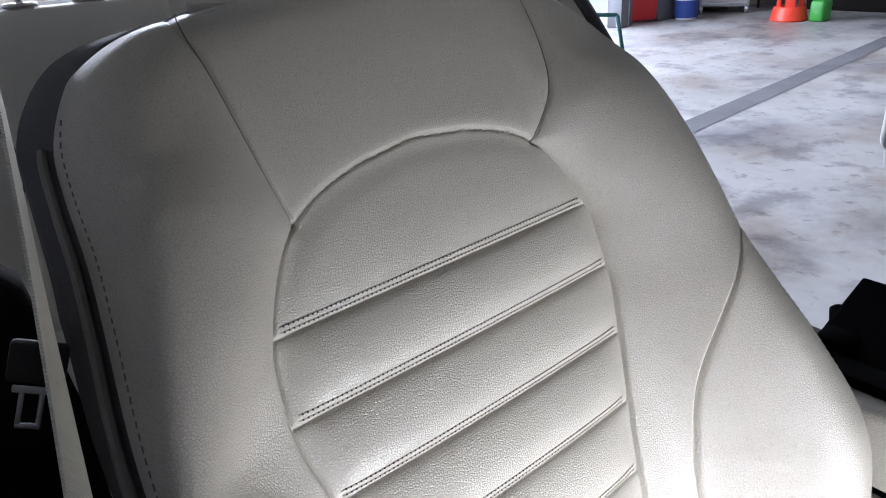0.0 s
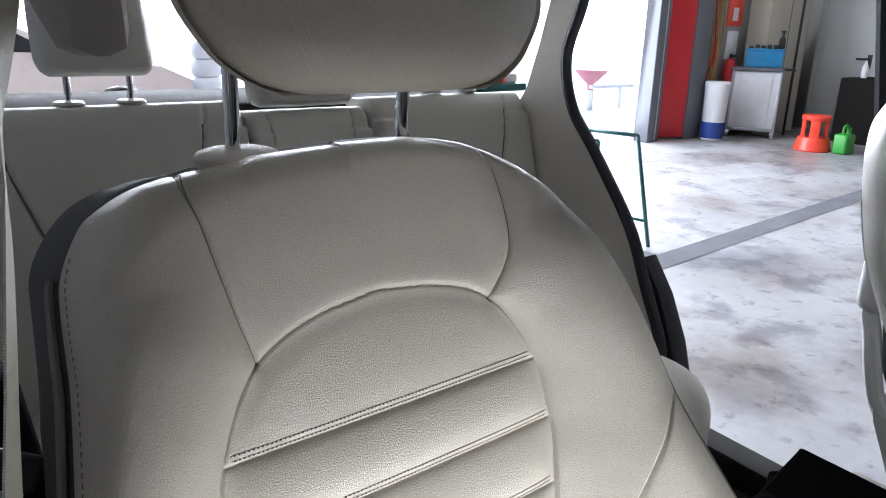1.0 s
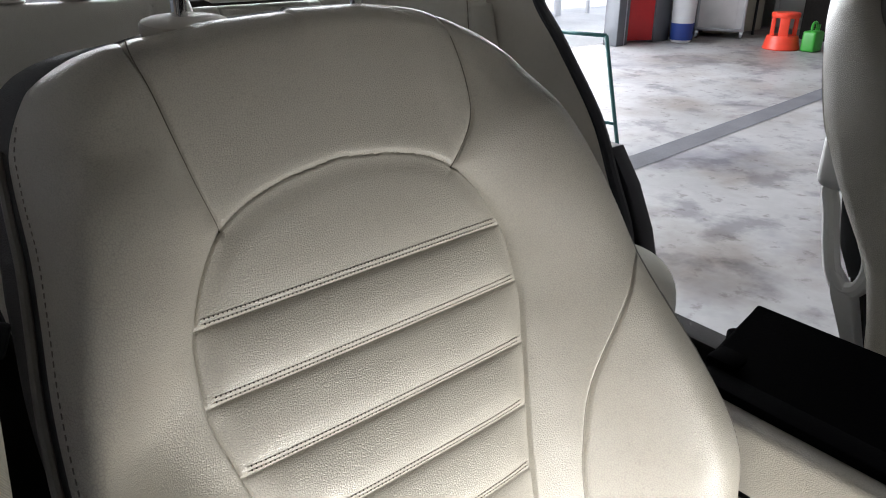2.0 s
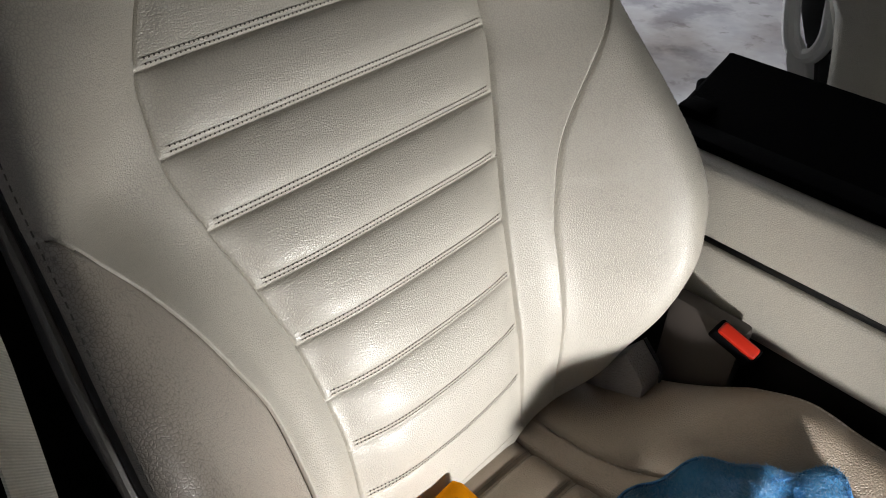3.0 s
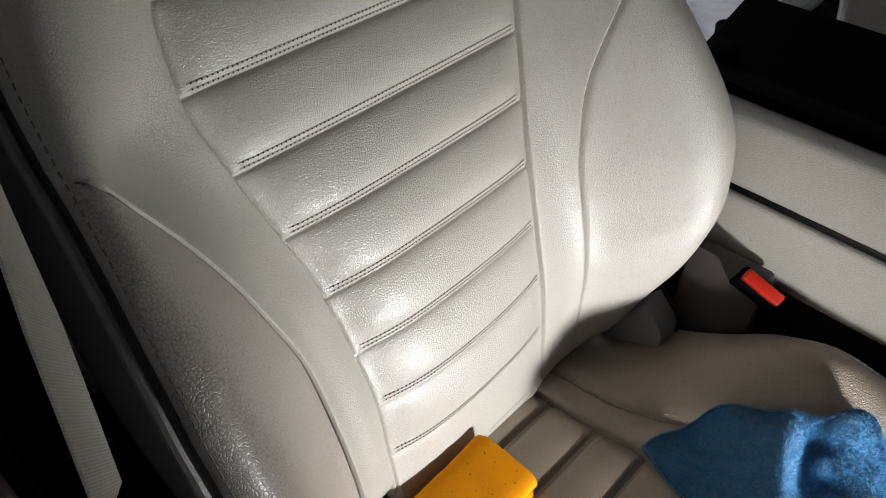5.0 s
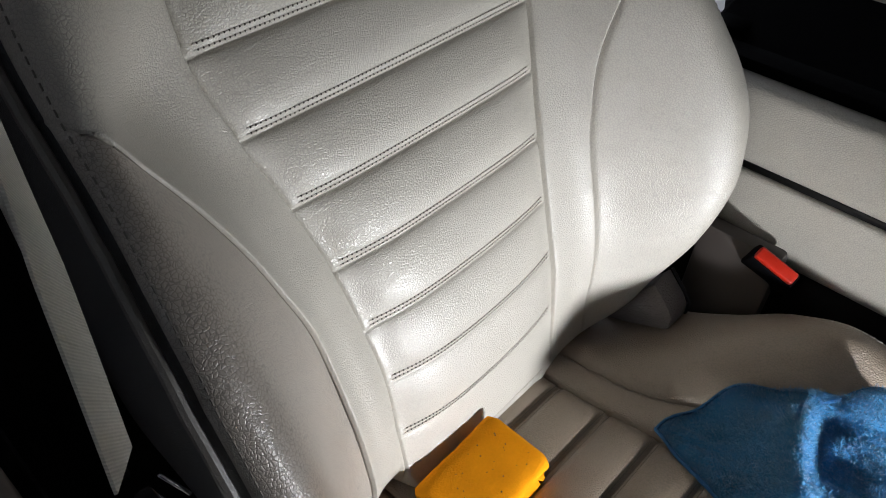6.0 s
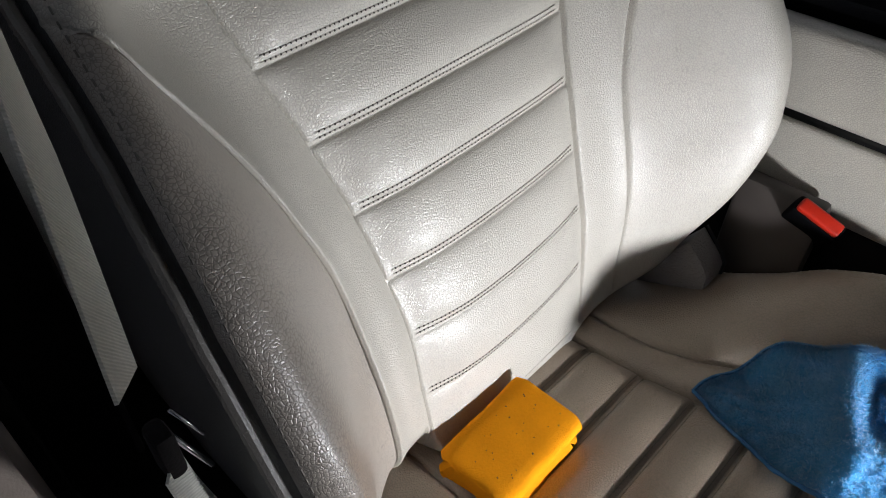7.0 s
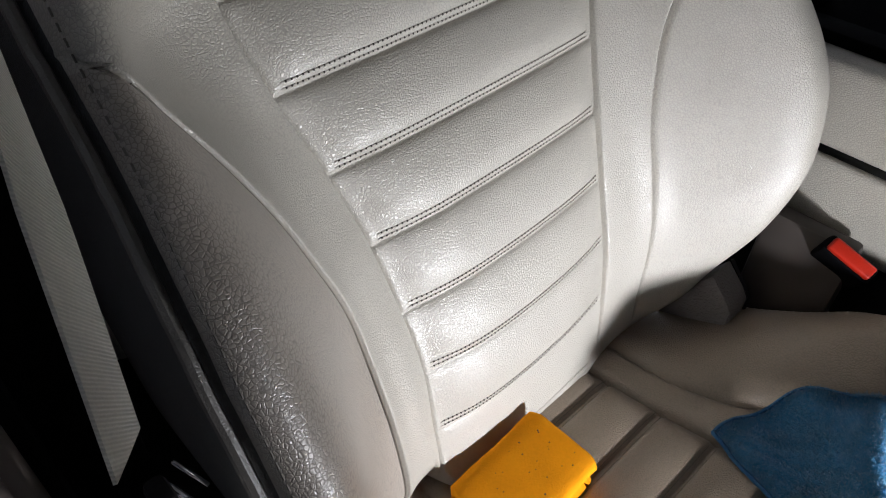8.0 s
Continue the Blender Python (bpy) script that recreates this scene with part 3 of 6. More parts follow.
def build_backrest(seat):
    made = []
    a, b, h = backrest_grid()
    places = seat_place(a, b, h)
    ac, bc = (a[:-1, :-1] + a[1:, 1:]) / 2, (b[:-1, :-1] + b[1:, 1:]) / 2
    uc = np.abs(ac)
    within = inside(ac, bc, PANEL_RING)
    left = ac < 0
    near_u, far_u = seam_columns(bc, True), seam_columns(bc)
    first_u, strip_u = np.where(left, near_u[0], far_u[0]), np.where(left, near_u[1], far_u[1])
    cls = np.where(left, 20, 21)
    cls = np.where((bc > 0.533) & (uc < first_u), 22, cls)
    cls = np.where((bc < 0.40) & (uc > strip_u), np.where(left, 23, 24), cls)
    level = np.zeros_like(cls)
    for s in SEAMS:
        level += panel_row(ac, bc) < s
    cls = np.where(within, level, cls)
    names = {k: "pleat" for k in range(9)} | {20: "shoulder_facing", 21: "shoulder_facing", 22: "shoulder_panel", 23: "side_bolster", 24: "side_bolster"}
    for c, me in grid_parts(places, cls, names).items():
        by_door = c == 23
        made.append(link_mesh(names[c], me, LEATHER_CREASED if by_door else LEATHER, seat, "creased cream leather bolster by the door" if by_door else ""))
    # the shell behind: side panels and back, from the rim backwards
    rim = np.concatenate([np.stack([a[:, 0], b[:, 0], h[:, 0]], -1), np.stack([a[-1, 1:], b[-1, 1:], h[-1, 1:]], -1), np.stack([a[::-1, -1], b[::-1, -1], h[::-1, -1]], -1)[1:]])
    rim = rim[::2]
    # depth rows: out of the rim, then straight back, then round to the back
    loops = []
    for grow, back in ((0.0, 0.0), (0.004, -0.006), (0.006, -0.02), (0.006, -0.045), (0.0, -0.075), (-0.02, -0.098), (-0.06, -0.112)):
        p = rim.copy()
        ctr = np.array([0.0, 0.34])
        out = p[:, :2] - ctr
        out /= np.linalg.norm(out, axis=1)[:, None]
        wide = 1 + 2.2 * (p[:, 0] < 0) * np.clip((p[:, 1] - 0.40) / 0.12, 0, 1) * np.clip((-p[:, 0] - 0.15) / 0.06, 0, 1)
        p[:, :2] += out * (grow * np.where(0 > back + 0.015, wide, 1.0) if grow > 0 else np.full(len(p), grow))[:, None]
        p[:, 2] = np.where(back == 0.0, p[:, 2], p[:, 2] * (1 - min(1, -back / 0.075)) + back * 1.0 + 0.0)
        loops.append(seat_place(p[:, 0], p[:, 1], p[:, 2]))
    grid = np.stack(loops)
    me = bpy.data.meshes.new("back_shell")
    rows, n = grid.shape[:2]
    faces = [(i * n + j, (i + 1) * n + j, (i + 1) * n + j + 1, i * n + j + 1) for i in range(rows - 1) for j in range(n - 1)]
    faces.append(tuple((rows - 1) * n + j for j in range(n)))
    me.from_pydata(grid.reshape(-1, 3).tolist(), [], faces)
    made.append(link_mesh("back_shell", me, LEATHER_SIDE_SHADE, seat, "dark taupe side and back cover"))
    # piping along the outer edges
    for side in (0, -1):
        out = 0.0065 if side else -0.0065
        level = np.convolve(np.pad(h[:, side], 8, mode="edge"), np.ones(17) / 17, mode="valid")
        pts = [Vector(p) for p in seat_place(a[:, side] + out, b[:, side], level - 0.005)[20:470:4]]
        made.append(part("piping", tube(bmesh.new(), pts, 0.0034, 8), PIPING, seat, "taupe leather piping"))
        pts = [Vector(p) for p in seat_place(a[:, side] + out * 1.25, b[:, side], level - 0.013)[20:440]]
        bm = bmesh.new()
        for k in range(0, len(pts) - 5, 6):
            tube(bm, pts[k:k + 4:3], 0.00045, 4)
        made.append(part("stitching", bm, THREAD_TAUPE, seat, "taupe stitching on the side cover"))
    # stitches beside the pleat seams, in two rows each
    for s in SEAMS:
        bm = bmesh.new()
        w = float(panel_half_width(s)) - 0.006
        for off in (0.0058, 0.0020):
            stitch_row(bm, [(x, s + off - float(panel_sag(s)) * (1 - (x / w) ** 2)) for x in np.arange(-w, w, 0.0036)], 0.0026)
        made.append(part("stitching", bm, THREAD, seat))
        bm = bmesh.new()
        for off in (0.0058, 0.0020):
            stitch_row(bm, [(x + 0.0024, s + off - float(panel_sag(s)) * (1 - (x / w) ** 2)) for x in np.arange(-w, w - 0.003, 0.0036)], 0.0012, lift=0.0004, wide=0.00072)
        made.append(tagged(part("needle_hole", bm, HOLE, seat, "dark needle holes"), kind="stuff"))
    bm = bmesh.new()
    stitch_row(bm, [(x, 0.013) for x in np.arange(-0.085, 0.085, 0.0046)], 0.0030)
    made.append(part("stitching", bm, THREAD, seat))
    # dark lines along the seams, painting the shade in their gaps
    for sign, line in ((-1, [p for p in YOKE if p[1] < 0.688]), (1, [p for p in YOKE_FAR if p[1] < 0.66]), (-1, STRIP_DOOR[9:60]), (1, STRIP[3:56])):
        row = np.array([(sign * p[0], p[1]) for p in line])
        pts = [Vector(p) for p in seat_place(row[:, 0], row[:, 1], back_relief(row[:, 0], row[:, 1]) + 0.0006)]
        made.append(part("seam", tube(bmesh.new(), pts, 0.0006, 5), SEAM_SHADE, seat))
    # stitches along both outer edges
    for sign in (-1, 1):
        bm = bmesh.new()
        rows = np.arange(0.05, 0.64, 0.0062)
        stitch_row(bm, [(sign * (float(back_half_width(v)) - 0.0032), v) for v in rows], 0.0040, True)
        made.append(part("stitching", bm, THREAD_TAUPE, seat, "taupe edge stitching"))
    return made


def stitch_row(bm, row, length, along=False, lift=0.0003, wide=0.0005):
    """Small thread dashes laid on the backrest along a row of places."""
    row = np.array(row)
    h = back_relief(row[:, 0], row[:, 1])
    ahead = row + np.diff(row, axis=0, append=row[-1:] * 2 - row[-2:-1]) * 0.65
    h2 = back_relief(ahead[:, 0], ahead[:, 1])
    # the rim's rounding, as on the surface
    if along:
        r = rim_radius(row[:, 0], row[:, 1])
        t = np.clip(1 - 0.0032 / r, 0, 1)
        drop = r * (1 - np.sqrt(1 - t * t))
        h, h2 = h - drop, h2 - drop
    p, q = seat_place(row[:, 0], row[:, 1], h + lift), seat_place(ahead[:, 0], ahead[:, 1], h2 + lift)
    out = Vector(SEAT_N)
    for u, v in zip(p, q):
        u, v = Vector(u), Vector(v)
        d = (v - u).normalized()
        v = u + d * length
        side = d.cross(out).normalized() * wide
        rise = out * 0.0005
        ring = []
        for c, k in ((u, 0.4), (u + d * length * 0.3, 1.0), (u + d * length * 0.7, 1.0), (v, 0.4)):
            ring.append([bm.verts.new(c + side * sx + rise * (k if sz else -0.8)) for sx, sz in ((-1, 0), (-0.6, 1), (0.6, 1), (1, 0))])
        for r0, r1 in zip(ring, ring[1:]):
            for k in range(3):
                bm.faces.new((r0[k], r0[k + 1], r1[k + 1], r1[k]))


# taupe taken almost to black, with the side's shade put into the colour
LEATHER_SIDE_SHADE = leather("taupe_side_leather", (0.034, 0.036, 0.039), rough=0.6, groove_shade=0.0)


def headrest(seat, offset=(0, 0, 0)):
    """The padded headrest on its two posts."""
    made = []
    o = Vector(offset)
    ctr = Vector((0.357, 0.495, 1.402)) + o
    bm = bmesh.new()
    rows, cols = 36, 48
    # front view: wide rounded shield, narrower at the foot; side view: leaning cushion
    def shell(bm, sign):
        grid = []
        for i in range(rows + 1):
            v = i / rows
            z = -0.118 + 0.225 * v
            hw = float(soft_interp(v, [0, 0.04, 0.14, 0.35, 0.7, 0.9, 0.97, 1.0], [0.098, 0.122, 0.150, 0.173, 0.166, 0.142, 0.115, 0.075]))
            th = float(soft_interp(v, [0, 0.05, 0.2, 0.6, 0.92, 1.0], [0.006, 0.026, 0.042, 0.05, 0.03, 0.004]))
            line = []
            for j in range(cols + 1):
                s = -1 + 2 * j / cols
                bulge = (1 - abs(s) ** 3.2) ** 0.5
                wing = 0.010 * abs(s) ** 2 if sign < 0 else -0.006 * abs(s) ** 2
                dip = 0.0028 * math.exp(-((s + 0.57) / 0.014) ** 2) if sign < 0 else 0
                y = sign * (th * bulge - dip) + wing + 0.16 * (z + 0.118) - 0.012
                line.append(bm.verts.new(ctr + Vector((hw * s, y, z))))
            grid.append(line)
        for r0, r1 in zip(grid, grid[1:]):
            for j in range(cols):
                bm.faces.new((r0[j], r0[j + 1], r1[j + 1], r1[j]))
        return grid
    g0, g1 = shell(bm, -1), shell(bm, 1)
    for k in (0, rows):
        for j in range(cols):
            bm.faces.new((g0[k][j], g0[k][j + 1], g1[k][j + 1], g1[k][j]))
    bmesh.ops.remove_doubles(bm, verts=bm.verts[:], dist=0.0004)
    pad = part("headrest", bm, LEATHER, seat, "padded cream leather headrest")
    made.append(pad)
    # stitch lines down the front
    for sx in (-1,):
        bm = bmesh.new()
        for off in (-0.0045, 0.0045):
            pts = []
            for i in range(72):
                v = 0.06 + 0.8 * i / 71
                z = -0.118 + 0.225 * v
                hw = float(soft_interp(v, [0, 0.04, 0.14, 0.35, 0.7, 0.9, 0.97, 1.0], [0.098, 0.122, 0.150, 0.173, 0.166, 0.142, 0.115, 0.075]))
                th = float(soft_interp(v, [0, 0.05, 0.2, 0.6, 0.92, 1.0], [0.006, 0.026, 0.042, 0.05, 0.03, 0.004]))
                s = 0.57 + off / hw
                y = -th * (1 - s ** 3.2) ** 0.5 + 0.01 * s * s + 0.16 * (z + 0.118) - 0.0136
                pts.append(ctr + Vector((sx * hw * s, y, z)))
            for p, q in zip(pts[::1], pts[1::1]):
                d = q - p
                tube(bm, [p + d * 0.1, p + d * 0.85], 0.0005, 4)
        made.append(part("stitching", bm, THREAD_WHITE, seat))
    for sx in (-0.0875, 0.0875):
        bm = bmesh.new()
        foot, top = Vector((0.333 + sx, 0.570, 1.205)) + o, Vector((0.333 + sx, 0.560, 1.36)) + o
        rod(bm, foot, top, 0.0068, seg=20)
        if sx > 0:
            for k in range(5):
                p = foot.lerp(top, 0.25 + 0.13 * k)
                rod(bm, p + Vector((-0.0072, -0.001, -0.004)), p + Vector((-0.0045, -0.001, 0.004)), 0.0022, seg=8)
        made.append(part("post", bm, CHROME, seat, "chrome headrest post"))
        bm = bmesh.new()
        m = pose(0.333 + sx + o.x, 0.556 + o.y, (1.2275 if sx < 0 else 1.2205) + o.z, 12, 0, 0)
        prof = [(0.0, -0.010), (0.034, -0.010), (0.0375, -0.008), (0.038, -0.001), (0.0365, 0.001), (0.034, 0.0018), (0.010, 0.002)]
        lathe(bm, prof[1:], (0, 0, 0), 28)
        for v in bm.verts:
            v.co.y *= 0.62
        bmesh.ops.transform(bm, matrix=m, verts=bm.verts[:])
        made.append(part("post_collar", bm, COLLAR, seat, "grey-beige plastic collar"))
    return made


COLLAR = material("collar_plastic", (0.56, 0.53, 0.48), 0.45, vary=0.04, scale=30)


def cushion_level(x, y):
    """The height of the seat cushion's surface."""
    u = np.abs(x - 0.305)
    base = soft_interp(y, [-0.32, -0.28, -0.2, -0.1, 0.0, 0.05, 0.1, 0.15, 0.22, 0.30], [0.62, 0.660, 0.660, 0.645, 0.626, 0.619, 0.613, 0.608, 0.602, 0.592])
    e1 = soft_interp(y, [-0.32, 0.0, 0.1, 0.15, 0.30], [0.112, 0.104, 0.097, 0.091, 0.081])
    e2 = soft_interp(y, [-0.32, 0.0, 0.08, 0.125, 0.17, 0.30], [0.165, 0.158, 0.150, 0.131, 0.120, 0.114])
    crest = soft_interp(y, [-0.32, -0.25, -0.1, -0.03, 0.02, 0.067, 0.115, 0.16, 0.24, 0.30], [0.0, 0.035, 0.060, 0.074, 0.086, 0.072, 0.040, 0.014, -0.02, -0.03])
    up = 0.010 * np.clip((u - e1) / (e2 - e1), 0, 1) ** 1.3
    t = np.clip((u - e2) / (0.235 - e2), 0, 1)
    up = up + (crest - 0.010) * (t * t * (3 - 2 * t)) * (u > e2)
    z = base + up
    seams = [0.206, 0.152, 0.100, 0.048, -0.004, -0.056, -0.108, -0.160, -0.212]
    inner = u < e1
    edges = [0.262] + seams + [-0.264]
    for top, low in zip(edges, edges[1:]):
        t = np.clip((top - y) / (top - low), 0, 1)
        here = inner & (y <= top) & (y > low)
        z = z + np.where(here, 0.0046 * (1 - np.abs(2 * t - 1) ** 2.6) * (1 - np.exp(-((u - e1) / 0.012) ** 2)), 0)
    for s in seams:
        z = z - np.where(inner, 0.0026 * np.exp(-((y - s) / 0.0045) ** 4) + 0.0008 * np.exp(-((y - s) / 0.0018) ** 2), 0)
    for e in (e1, e2):
        z = z - 0.0055 * np.exp(-((u - e) / 0.0024) ** 2) - 0.004 * np.exp(-((u - e) / 0.010) ** 2)
    rim = np.clip(1 - (0.268 - u) / 0.03, 0, 1)
    z = z - 0.03 * (1 - np.sqrt(np.maximum(0, 1 - rim * rim)))
    front = np.clip(1 - (y + 0.32) / 0.04, 0, 1)
    z = z - 0.04 * (1 - np.sqrt(np.maximum(0, 1 - front * front)))
    return z


def build_cushion(seat):
    made = []
    xs, ys = np.linspace(0.037, 0.573, 240), np.linspace(-0.32, 0.28, 270)
    y, x = np.meshgrid(ys, xs, indexing="ij")
    z = cushion_level(x, y)
    places = np.stack([x, y, z], -1)
    xc, yc = (x[:-1, :-1] + x[1:, 1:]) / 2, (y[:-1, :-1] + y[1:, 1:]) / 2
    u = np.abs(xc - 0.305)
    e1 = soft_interp(yc, [-0.32, 0.0, 0.1, 0.15, 0.30], [0.112, 0.104, 0.097, 0.091, 0.081])
    e2 = soft_interp(yc, [-0.32, 0.0, 0.08, 0.125, 0.17, 0.30], [0.165, 0.158, 0.150, 0.131, 0.120, 0.114])
    level = np.zeros(xc.shape, int)
    for s in (0.206, 0.152, 0.100, 0.048, -0.004, -0.056, -0.108, -0.160, -0.212):
        level += yc < s
    right = xc > 0.305
    cls = np.where(u < e1, level, np.where(u < e2, np.where(right, 21, 20), np.where(right, 23, 22)))
    names = {k: "cushion_pleat" for k in range(10)} | {20: "cushion_facing", 21: "cushion_facing", 22: "cushion_bolster", 23: "cushion_bolster"}
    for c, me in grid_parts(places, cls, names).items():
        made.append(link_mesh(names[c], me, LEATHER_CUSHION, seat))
    # side skirts and underside
    bm = bmesh.new()
    ring = [(x[0, j], y[0, j], z[0, j]) for j in range(0, 240, 3)] + [(x[i, -1], y[i, -1], z[i, -1]) for i in range(0, 270, 3)]
    ring += [(x[-1, j], y[-1, j], z[-1, j]) for j in range(239, -1, -3)] + [(x[i, 0], y[i, 0], z[i, 0]) for i in range(269, -1, -3)]
    tops = [bm.verts.new(p) for p in ring]
    mids = [bm.verts.new((p[0] + (0.006 if p[0] > 0.305 else -0.006), p[1], p[2] - 0.03)) for p in ring]
    lows = [bm.verts.new((p[0], p[1], 0.45)) for p in ring]
    n = len(ring)
    for r0, r1 in ((tops, mids), (mids, lows)):
        for k in range(n):
            bm.faces.new((r0[k], r0[(k + 1) % n], r1[(k + 1) % n], r1[k]))
    bm.faces.new(lows)
    made.append(part("cushion_skirt", bm, LEATHER_SIDE_SHADE, seat, "dark taupe cushion side"))
    for s in (0.206, 0.152, 0.100, 0.048, -0.004):
        bm = bmesh.new()
        for off in (0.0032, -0.0032):
            for q in np.arange(0.222, 0.392, 0.0046):
                zz = float(cushion_level(np.array([q]), np.array([s + off]))[0]) + 0.0004
                tube(bm, [(q, s + off, zz), (q + 0.003, s + off, zz)], 0.0005, 4)
        made.append(part("stitching", bm, THREAD_TAUPE, seat, "brown cushion stitching"))
    # the seam round the right-hand cushion edge
    bm = bmesh.new()
    for k in range(70):
        yy = 0.20 - 0.0065 * k
        zz = float(cushion_level(np.array([0.556]), np.array([yy]))[0]) + 0.0004
        tube(bm, [(0.556, yy, zz), (0.556, yy - 0.0045, zz)], 0.0006, 4)
    made.append(part("stitching", bm, THREAD_WHITE, seat))
    # rails down to the car's floor
    for rx in (0.12, 0.49):
        bm = box(bmesh.new(), (rx - 0.02, -0.28, 0.332), (rx + 0.02, 0.30, 0.45), 0.004)
        made.append(part("seat_rail", bm, TRIM_DARK, seat, "dark steel seat rail"))
    return made


front_seat = thing("front_seat", (0.305, 0.0, 0.332), "cream leather front car seat with pleated centre and padded bolsters", "car seat", "front seats")
back_parts = build_backrest(front_seat)
head_parts = headrest(front_seat)
cushion_parts = build_cushion(front_seat)

# the seat across the console, set more upright
driver_seat = thing("front_seat", (1.065, -0.10, 0.332), "cream leather front car seat across the console, set upright", "car seat", "front seats")
bpy.context.view_layer.update()
pivot = Vector((0.0, 0.22, 0.60))
DRIVER = Matrix.Translation((0.935, -0.045, 0.015)) @ Matrix.Translation(pivot) @ Matrix.Rotation(radians(15), 4, "X") @ Matrix.Translation(-pivot)
for ob in back_parts + head_parts + cushion_parts:
    twin = ob.copy()
    if ob.name.startswith(("back_shell", "side_bolster")):
        twin.data = ob.data.copy()
        twin.data.materials[0] = LEATHER
        twin["label"] = "cream leather cover"
    if ob.name.startswith("back_shell"):
        n = len(twin.data.vertices) // 7
        for k, v in enumerate(twin.data.vertices):
            rim_v = ob.data.vertices[k % n].co
            v.co = rim_v.lerp(v.co, float(np.interp(rim_v.z, [0.62, 0.92, 1.06, 1.12], [0.66, 0.70, 0.95, 1.0])))
    scene.collection.objects.link(twin)
    twin.parent = driver_seat
    twin.matrix_parent_inverse = driver_seat.matrix_world.inverted()
    twin.matrix_basis = DRIVER if ob not in cushion_parts else Matrix.Translation((0.80, -0.105, 0.0))


# ---- car body round the seats ----
def structure(name, bm, mat, label, category, angle=35):
    ob = part(name, bm, mat, None, "", True, angle)
    return tagged(ob, label, category, kind="structure")


structure("car_floor", box(bmesh.new(), (-0.17, -0.75, 0.27), (1.42, 2.0, 0.30), 0.004), CARPET, "dark carpeted floor of the car", "car floor")
structure("car_carpet", box(bmesh.new(), (-0.02, -0.75, 0.30), (1.42, 1.95, 0.332), 0.004), CARPET, "dark carpet on the floor of the car", "carpet")
# out of view: the roof reaches forward to cut the light inside
structure("roof_lining", box(bmesh.new(), (0.0, -0.62, 1.63), (1.40, 1.95, 1.66), 0.01), HEADLINING, "pale fabric roof lining of the car", "roof lining")
# unseen dashboard and far front door, added to block light on the cushion
structure("dashboard", prism(bmesh.new(), [(-1.15, 0.333), (-0.80, 0.333), (-0.74, 0.62), (-0.70, 0.86), (-0.76, 0.95), (-1.15, 1.0)], "x", 0.0, 1.42, 0.03), TRIM_DARK, "dark plastic dashboard", "dashboard")
structure("front_door_far", prism(bmesh.new(), [(-0.75, 0.33), (0.30, 0.33), (0.30, 1.06), (-0.75, 1.02)], "x", 1.43, 1.50, 0.015), TRIM_DARK, "dark inner panel of the closed front door", "door panel")
structure("door_sill", box(bmesh.new(), (-0.16, -0.70, 0.30), (-0.02, 0.56, 0.43), 0.012), TRIM_DARK, "dark plastic door sill", "door sill")
structure("door_sill_far", box(bmesh.new(), (1.42, -0.70, 0.30), (1.50, 1.0, 0.40), 0.012), TRIM_DARK, "dark plastic door sill", "door sill")

# pillar between the doors beside the front seat, and the closed rear door behind it
bm = bmesh.new()
prism(bm, [(0.30, 0.40), (0.56, 0.40), (0.56, 0.95), (0.52, 1.63), (0.42, 1.63), (0.38, 1.10), (0.33, 0.84), (0.30, 0.6)], "x", -0.16, -0.040, 0.01)
structure("pillar_near", bm, PILLAR_BROWN, "dark brown plastic trim of the door pillar", "pillar trim")
bm = bmesh.new()
prism(bm, [(0.56, 0.30), (1.36, 0.30), (1.36, 1.10), (0.56, 1.08)], "x", -0.11, -0.022, 0.01)
structure("rear_door_near", bm, TRIM_DARK, "dark inner panel of the closed rear door", "door panel")
bm = bmesh.new()
prism(bm, [(-0.04, 0.333), (0.066, 0.333), (0.070, 0.92), (0.058, 1.03), (0.03, 1.065), (-0.04, 1.08)], "y", 0.605, 0.655, 0.01)
structure("pillar_foot", bm, TRIM_DARK, "dark plastic cover of the belt reel on the pillar", "pillar trim")
# open rear door past the driver's seat: silver pull handle, dark recess, tapering pocket
far_door = thing("open_door", (1.42, 0.45, 0.45), "open rear car door with silver-grey pull handle and dark pocket", "car door")
handle = [(0.548, 0.925), (0.552, 0.90), (0.540, 0.86), (0.528, 0.80), (0.512, 0.745), (0.490, 0.715), (0.462, 0.722), (0.448, 0.76), (0.455, 0.82), (0.462, 0.88)]
loop = [(1.40, p[0], p[1]) for p in smooth_curve([(y, z, 0) for y, z in handle], 40)]
part("pull_handle", tube(bmesh.new(), loop, 0.016, 10), TRIM_LIGHT, far_door, "silver-grey pull handle")
part("grip_cap", box(bmesh.new(), (1.37, 0.505, 0.905), (1.43, 0.575, 1.02), 0.022, 4), TRIM_LIGHT, far_door, "silver-grey upper grip")
part("pull_recess", prism(bmesh.new(), [(0.54, 0.90), (0.52, 0.79), (0.49, 0.73), (0.40, 0.73), (0.40, 0.93)], "x", 1.425, 1.44), BLACK, far_door, "dark recess")
bm = prism(bmesh.new(), [(0.525, 0.775), (0.50, 0.70), (0.435, 0.545), (0.415, 0.52), (0.40, 0.53), (0.43, 0.60), (0.458, 0.70)], "x", 1.385, 1.42, 0.006)
part("pocket_edge", bm, TRIM_LIGHT, far_door, "silver-grey pocket edge")
bm = prism(bmesh.new(), [(0.455, 0.72), (0.425, 0.60), (0.40, 0.50), (0.25, 0.50), (0.25, 0.72)], "x", 1.41, 1.44, 0.004)
part("pocket", bm, BLACK, far_door, "black door pocket")
bm = prism(bmesh.new(), [(0.44, 0.45), (0.56, 1.03), (0.20, 1.03), (0.20, 0.45)], "x", 1.445, 1.50, 0.006)
